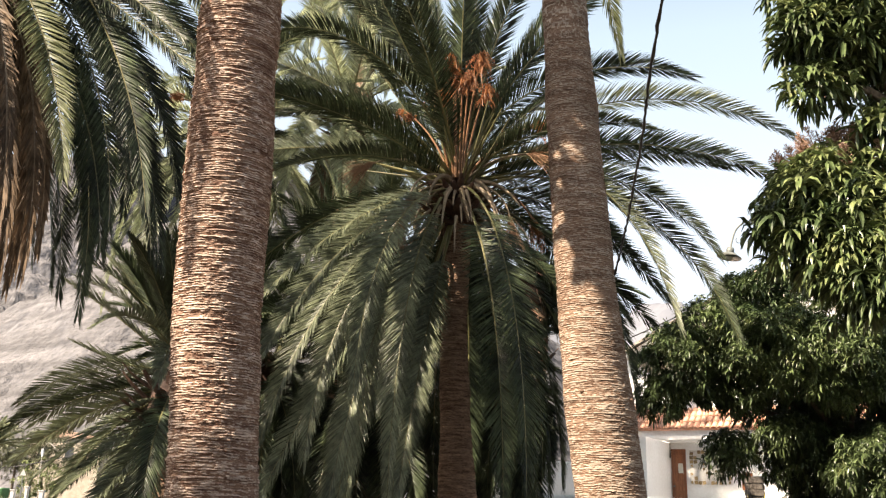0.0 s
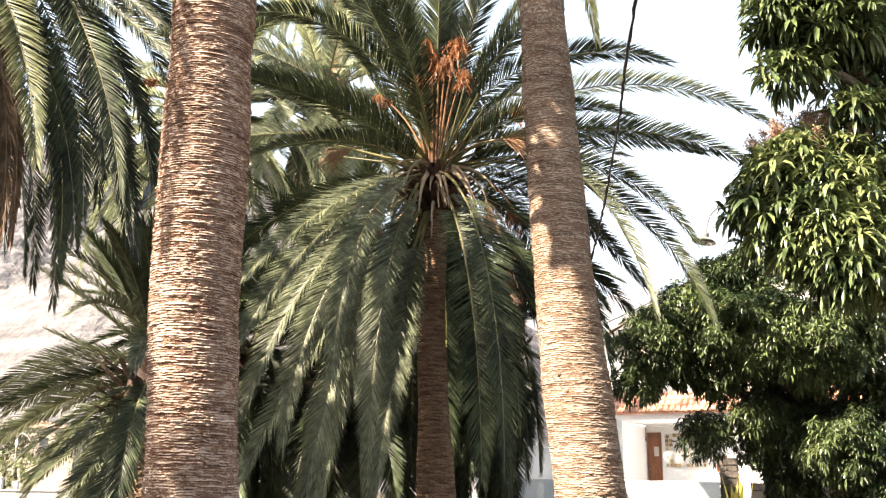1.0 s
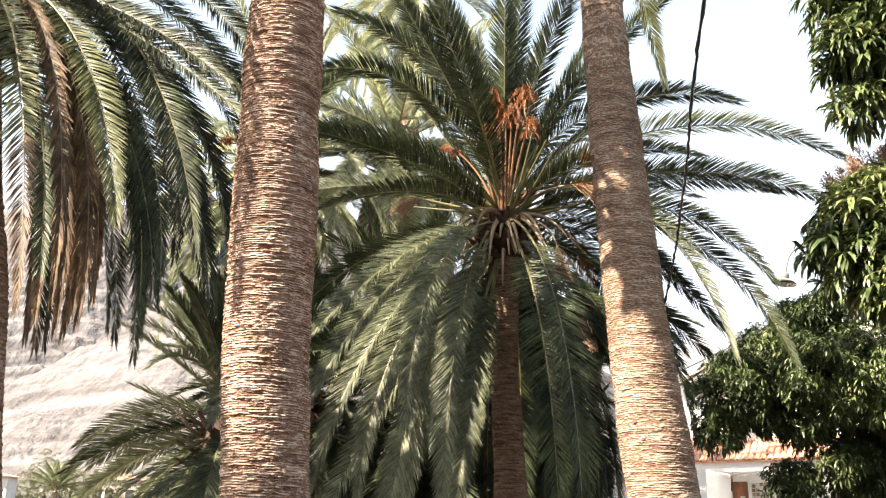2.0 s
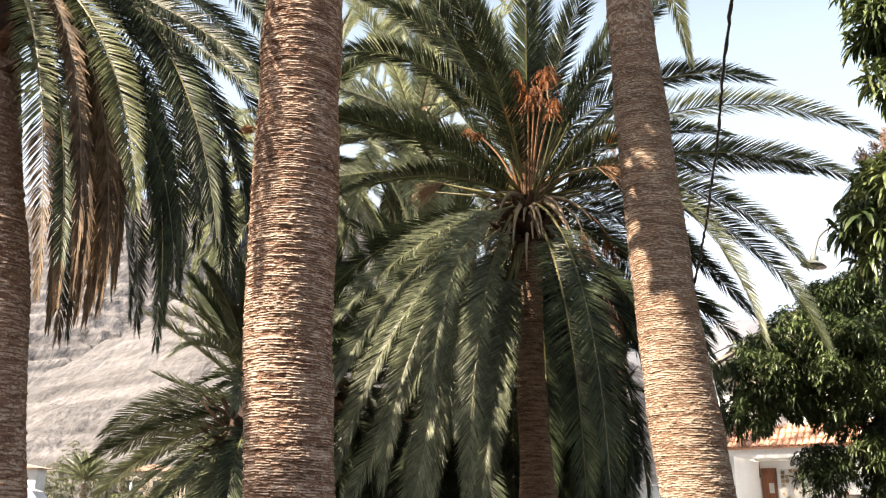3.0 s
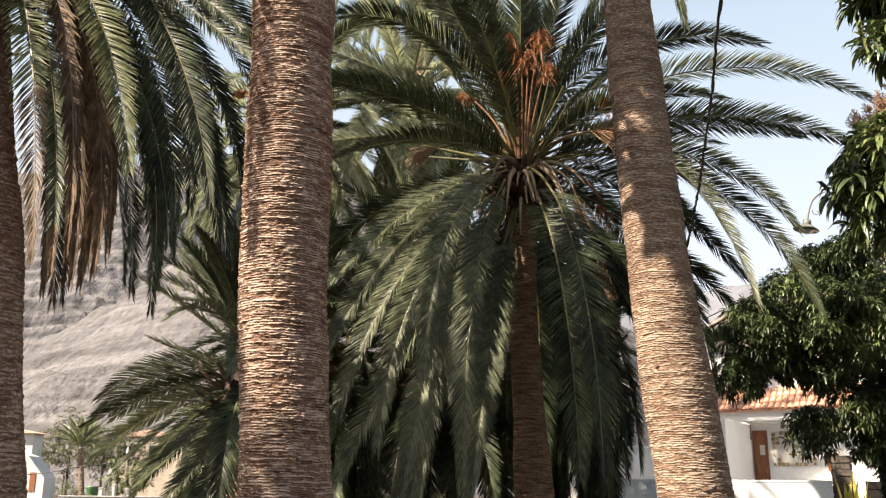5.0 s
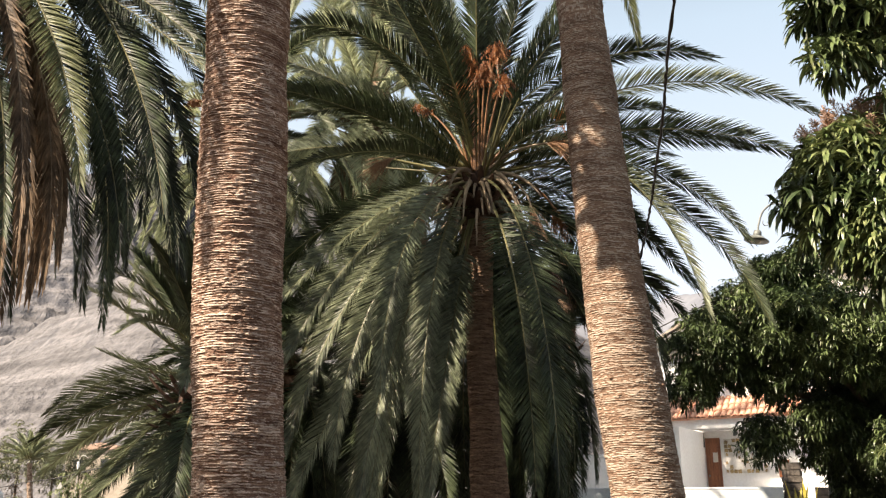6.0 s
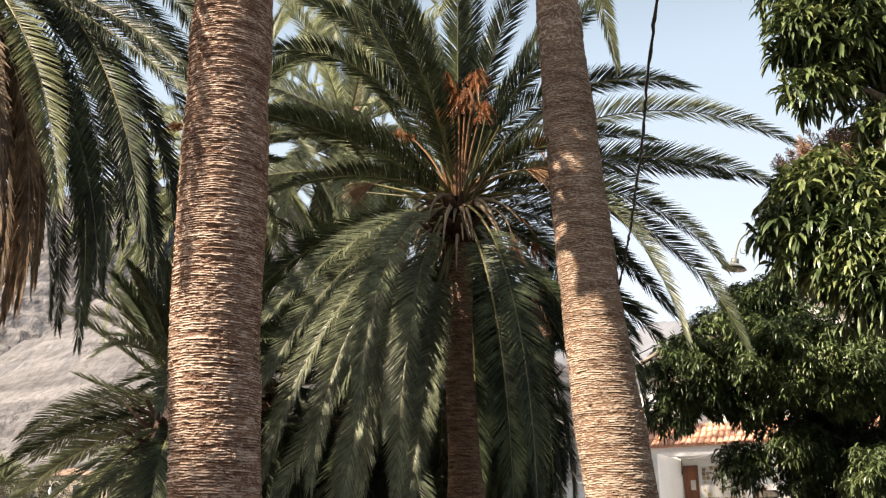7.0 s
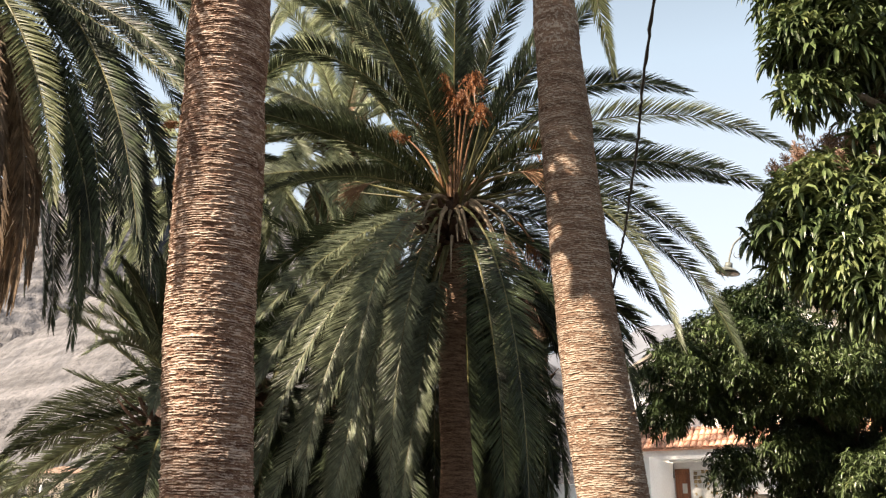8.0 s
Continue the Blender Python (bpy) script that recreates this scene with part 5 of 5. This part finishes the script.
# ---- street lamp and hanging cable ----
def build_street_lamp():
    lamp = empty("street_lamp", (6.75, 18.0, 0), "grey iron street lamp with a curled swan neck", "street lamp")
    part("pole", tube("pole", [(0, 0, 0), (0, 0, 0.5), (0, 0, 0.52), (0, 0, 3.5), (0, 0, 7.25)], [0.10, 0.095, 0.06, 0.055, 0.042], IRON, 14), lamp)
    neck = smooth_path([(0.0, 0, 6.9), (-0.18, 0, 7.35), (-0.48, 0, 7.52), (-0.74, 0, 7.36), (-0.86, 0, 7.08), (-0.89, 0, 6.92)], 24)
    part("swan_neck", tube("swan_neck", neck, 0.021, IRON, 8), lamp)
    curl = [(-0.80 + 0.10 + 0.115 * math.cos(a) * (1 - a / 9), 0, 7.10 + 0.115 * math.sin(a) * (1 - a / 9)) for a in np.linspace(2.4, 7.4, 18)]
    part("curl", tube("curl", curl, 0.009, IRON, 6), lamp)
    tilt = Matrix.Translation((-0.90, 0, 6.90)) @ Matrix.Rotation(radians(12), 4, "Y")
    part("cap", tube("cap", [(0, 0, 0.06), (0, 0, 0.03), (0, 0, -0.05), (0, 0, -0.09)], [0.02, 0.075, 0.085, 0.07], IRON, 14), lamp, tilt)
    part("shade", tube("shade", [(0, 0, -0.07), (0, 0, -0.10), (0, 0, -0.155), (0, 0, -0.175), (0, 0, -0.17), (0, 0, -0.12)], [0.07, 0.15, 0.225, 0.25, 0.24, 0.10], IRON, 24), lamp, tilt, "flat enamelled lamp shade")
    bm = bmesh.new()
    bmesh.ops.create_uvsphere(bm, u_segments=14, v_segments=8, radius=0.085, matrix=Matrix.Translation((0, 0, -0.17)))
    part("bulb", bm_mesh("bulb", bm, PAPER, smooth=True), lamp, tilt, "frosted bulb cover")


build_street_lamp()
hang = smooth_path([(-0.25, -6.0, 7.2), (0.95, 1.6, 5.30), (1.25, 4.0, 4.92), (1.41, 5.5, 4.67), (1.60, 6.8, 4.52), (1.75, 8.0, 4.36), (1.82, 8.8, 4.16), (1.80, 9.3, 3.86), (1.74, 9.36, 3.6)], 160)
rng = np.random.default_rng(8)
hang[10:-4] += np.cumsum(rng.normal(size=(146, 3)), 0) * 0.0012 + rng.normal(size=(146, 3)) * 0.003
tagged(new("overhead_cable", tube("overhead_cable", hang, 0.0115 + 0.0025 * np.sin(np.arange(160) * 1.3), RUBBER, 8)), "black twisted overhead cable fixed to a palm trunk", "cable")


# ---- an added wall behind the viewpoint, which holds off low sky light ----
south = empty("wall_south", (-24, -7.5, 0), "plain beige wall added unseen to block low sky light", "wall", kind="structure")
part("wall", bm_mesh("wall", box_bm(0, 44, 0, 0.3, -0.1, 7.4, 0.02), RENDER_BEIGE), south)
part("coping", bm_mesh("coping", box_bm(-0.05, 44.05, -0.05, 0.35, 7.4, 7.52, 0.02), CONCRETE), south)


# ---- the village across the valley floor ----
def bush(name, place, lobes, seed, label, mat=None, density=2.2, size=0.5, trunk=0.18):
    tree = empty(name, place, label, "tree" if name == "tree" else "shrub", "village greenery")
    top = lobes[0][2]
    part("trunk", tube("trunk", [(0, 0, -0.1), (0.05, 0, top * 0.5), (0, 0, top)], [trunk, trunk * 0.7, trunk * 0.4], WOOD_BARK, 8), tree)
    part("crown", leaf_cloud(lobes, density, seed, size, 0.2, mat or (SHRUB, SHRUB)), tree)


def village_house(place, w, d, h, rise, label, roof_mat, openings, over=0.35, wall_mat=PLASTER_OLD):
    house = empty("house", place, label, "house", "village houses")
    part("wall", bm_mesh("wall", box_bm(0, w, 0, d, 0, h), wall_mat), house)
    gable = poly_prism("gable", [(-over, h), (w + over, h), (w / 2, h + rise)], d + 2 * over, roof_mat)
    part("roof", gable, house, Matrix.Translation((0, -over, 0.004)))
    for x, z, ww, hh, mat in openings:
        window = part("window", bm_mesh("window", box_bm(x, x + ww, -0.03, -0.005, z, z + hh), mat), house)
        part("sill", bm_mesh("sill", box_bm(x - 0.08, x + ww + 0.08, -0.12, -0.005, z - 0.08, z - 0.005), PLASTER), window)


G = 1.2
village_house((-47.5, 75.0, 0.9), 7.25, 1.6, 5.45, 0.75, "white village house with a pale terracotta roof", TILE_FADED, [(4.0, 3.2, 1.0, 1.2, GLASS), (1.0, 3.2, 1.0, 1.2, GLASS)], 0.5)
low_house = empty("house", (-40.4, 68.0, 0.75), "low white village house with a sloping gable", "house", "village houses")
part("wall", poly_prism("wall", [(0, 0), (5.1, 0), (5.1, 1.9), (3.7, 3.5), (2.2, 3.9), (0, 2.2)], 1.8, PLASTER_OLD), low_house)
part("shutter", bm_mesh("shutter", box_bm(4.0, 4.45, -0.05, -0.004, 0.9, 2.3, 0.01), DOOR_WOOD), low_house, None, "red-brown shutter")
part("window", bm_mesh("window", box_bm(3.0, 3.75, -0.03, -0.004, 1.0, 2.0), GLASS), low_house)
village_house((-53.0, 120.0, 1.2), 9.0, 2.2, 7.7, 0.9, "distant house with an orange tiled roof", TILE_FADED, [(1.2, 5.0, 1.1, 1.5, GLASS), (4.6, 5.0, 1.1, 1.5, GLASS)], wall_mat=RENDER_BEIGE)
bush("tree", (-55.3, 112, G), [(0, 0, 7.5, 2.6, 2.8), (-2.5, 0, 6.0, 2.2, 2.2), (2.4, 0, 6.2, 2.0, 2.4)], 301, "dark green tree in the village")
bush("tree", (-47.3, 104, G), [(0, 0, 5.6, 2.4, 2.2), (2.2, 0, 4.4, 1.8, 2.0), (-2.0, 0, 4.6, 1.9, 1.8)], 302, "broad olive-green village tree")
bush("tree", (-50.1, 95, G), [(0, 0, 4.9, 1.6, 1.2), (-2.0, 0, 4.4, 1.5, 1.2), (1.6, 0.5, 4.2, 1.3, 1.1)], 303, "light green tree in the village")
bush("shrub", (-38.2, 90, G), [(0, 0, 2.2, 1.8, 1.6), (1.6, 0, 1.8, 1.3, 1.3), (-1.4, 0, 1.4, 1.2, 1.2)], 304, "yellow-green shrub beside the road", (MANGO_NEW, SHRUB))
bush("shrub", (-36.4, 74, 0.9), [(0, 0, 0.8, 1.0, 0.8), (1.0, 0, 0.6, 0.8, 0.6), (-0.9, 0, 0.6, 0.7, 0.6)], 305, "dry yellowish shrub in a garden", (MANGO_NEW, SHRUB), 4, 0.3, 0.06)
bush("shrub", (-38.8, 78, 0.95), [(0, 0, 2.6, 0.5, 0.9), (0.3, 0, 1.6, 0.6, 0.8)], 306, "orange-flowering shrub in a garden", (LEAF_DRY, DATES), 8, 0.22, 0.06)
bush("tree", (-46.2, 106, G), [(0, 0, 5.2, 2.6, 2.4), (3.2, 0, 5.0, 2.4, 2.2), (-2.4, 0, 4.6, 2.0, 2.0)], 311, "olive-green tree in front of a tiled house")
bush("tree", (-31.5, 96, G), [(0, 0, 4.2, 2.2, 2.0), (2.4, 0, 3.4, 1.8, 1.8), (-2.2, 0, 3.2, 1.9, 1.8)], 307, "olive-green tree in the village")
bush("tree", (-62, 100, G), [(0, 0, 6.0, 2.8, 2.6), (3.0, 0, 5.0, 2.4, 2.2), (-3.0, 0, 5.0, 2.4, 2.2)], 308, "dark green tree in the village")
bush("tree", (-22, 92, G), [(0, 0, 4.0, 2.6, 2.0), (3.0, 0, 3.2, 2.0, 1.8), (-3.0, 0, 3.4, 2.2, 1.8)], 309, "dark green tree in the village")

far_palm = palm("small pale village palm beside the road", [(-31.2, 66, 0.6, 0.24), (-31.4, 66, 2, 0.19), (-31.75, 66, 4.7, 0.17)], 0.1, 24, 0.12, 0.02, BARK_FINE, 51)
for k in range(40):
    e = 88 - 78 * (k / 40)
    add_frond(far_palm, (-31.8, 66, 4.85), k * 137.5, e, stock_frond(2.0, e, e - 28, k, tint=3, count=50, leaf=0.34, width=0.085))

wall_a = empty("boundary_wall", (-30.0, 48.0, 0), "pale grey rendered boundary wall", "wall", kind="structure")
part("wall", bm_mesh("wall", box_bm(0, 6.3, 0, 0.25, 0, 1.28, 0.015), PLASTER_OLD), wall_a)
wall_b = empty("boundary_wall", (-29.0, 58.0, 0.3), "grey concrete roadside wall", "wall", kind="structure")
part("wall", bm_mesh("wall", box_bm(0, 16, 0, 0.3, 0, 1.05, 0.015), CONCRETE), wall_b)
part("coping", bm_mesh("coping", box_bm(-0.05, 16.05, -0.06, 0.36, 1.05, 1.12, 0.015), CONCRETE), wall_b)
rail = empty("railing", (-25.2, 50.0, 0.2), "dark vertical-board roadside railing", "railing")
for k in range(60):
    part("board", bm_mesh("board", box_bm(k * 0.17, k * 0.17 + 0.13, 0, 0.03, 0, 0.72), DARK_TIMBER) if k == 0 else rail.children[0].data, rail, pose(k * 0.17, 0, 0))
part("rail", bm_mesh("rail", box_bm(0, 10.2, 0.03, 0.07, 0.5, 0.58), DARK_TIMBER), rail)

pot = empty("planter", (-40.75, 88, G - 0.03), "dark green cylindrical planter by the road", "planter")
part("body", tube("body", [(0, 0, 0), (0, 0, 0.05), (0, 0, 0.95), (0, 0, 1.05), (0, 0, 1.0)], [0.42, 0.48, 0.58, 0.6, 0.5], GREEN_PAINT, 20), pot)
sign = empty("road_sign", (-37.35, 84, G), "grey triangular road sign seen from behind", "road sign")
part("post", tube("post", [(0, 0, 0), (0, 0, 1.2), (0, 0, 2.6)], 0.04, IRON, 8), sign)
part("plate", poly_prism("plate", [(-0.30, 2.1), (0.30, 2.1), (0, 2.68)], 0.02, CONCRETE), sign, Matrix.Translation((0, -0.07, 0)))
for k, (x, w, h) in enumerate(((-39.2, 0.7, 0.8), (-37.9, 0.5, 1.1), (-36.6, 0.8, 0.8))):
    block = empty("gate_post", (x, 86, G), "white painted gate post", "post", "white gate posts")
    part("shaft", bm_mesh("shaft", box_bm(0, w * 0.5, 0, 0.4, 0, h, 0.03), PLASTER_OLD), block)
    part("cap", bm_mesh("cap", box_bm(-0.06, w * 0.5 + 0.06, -0.06, 0.46, h, h + 0.1, 0.02), PLASTER_OLD), block)
arch = empty("lamp_post", (-40.6, 95, G), "white curved village lamp post", "street lamp")
line = smooth_path([(0, 0, 0), (0, 0, 3.6), (0.05, 0, 5.1), (0.45, 0, 5.6), (1.0, 0, 5.3), (1.3, 0, 4.9)], 24)
part("pole", tube("pole", line, 0.04, CONCRETE, 8), arch)
part("lamp_head", tube("lamp_head", [(0, 0, 5.0), (0, 0, 4.6), (0, 0, 4.2)], [0.08, 0.16, 0.06], PLASTER, 10), arch)
span = smooth_path([(-34, 42, 1.2), (-21.7, 40, 2.31), (-19.3, 40, 2.66), (-16.96, 40, 3.05), (-8, 38, 5.0)], 40)
tagged(new("telephone_wire", tube("telephone_wire", span, 0.022, RUBBER, 6)), "thin dark telephone wire over the gardens", "cable")
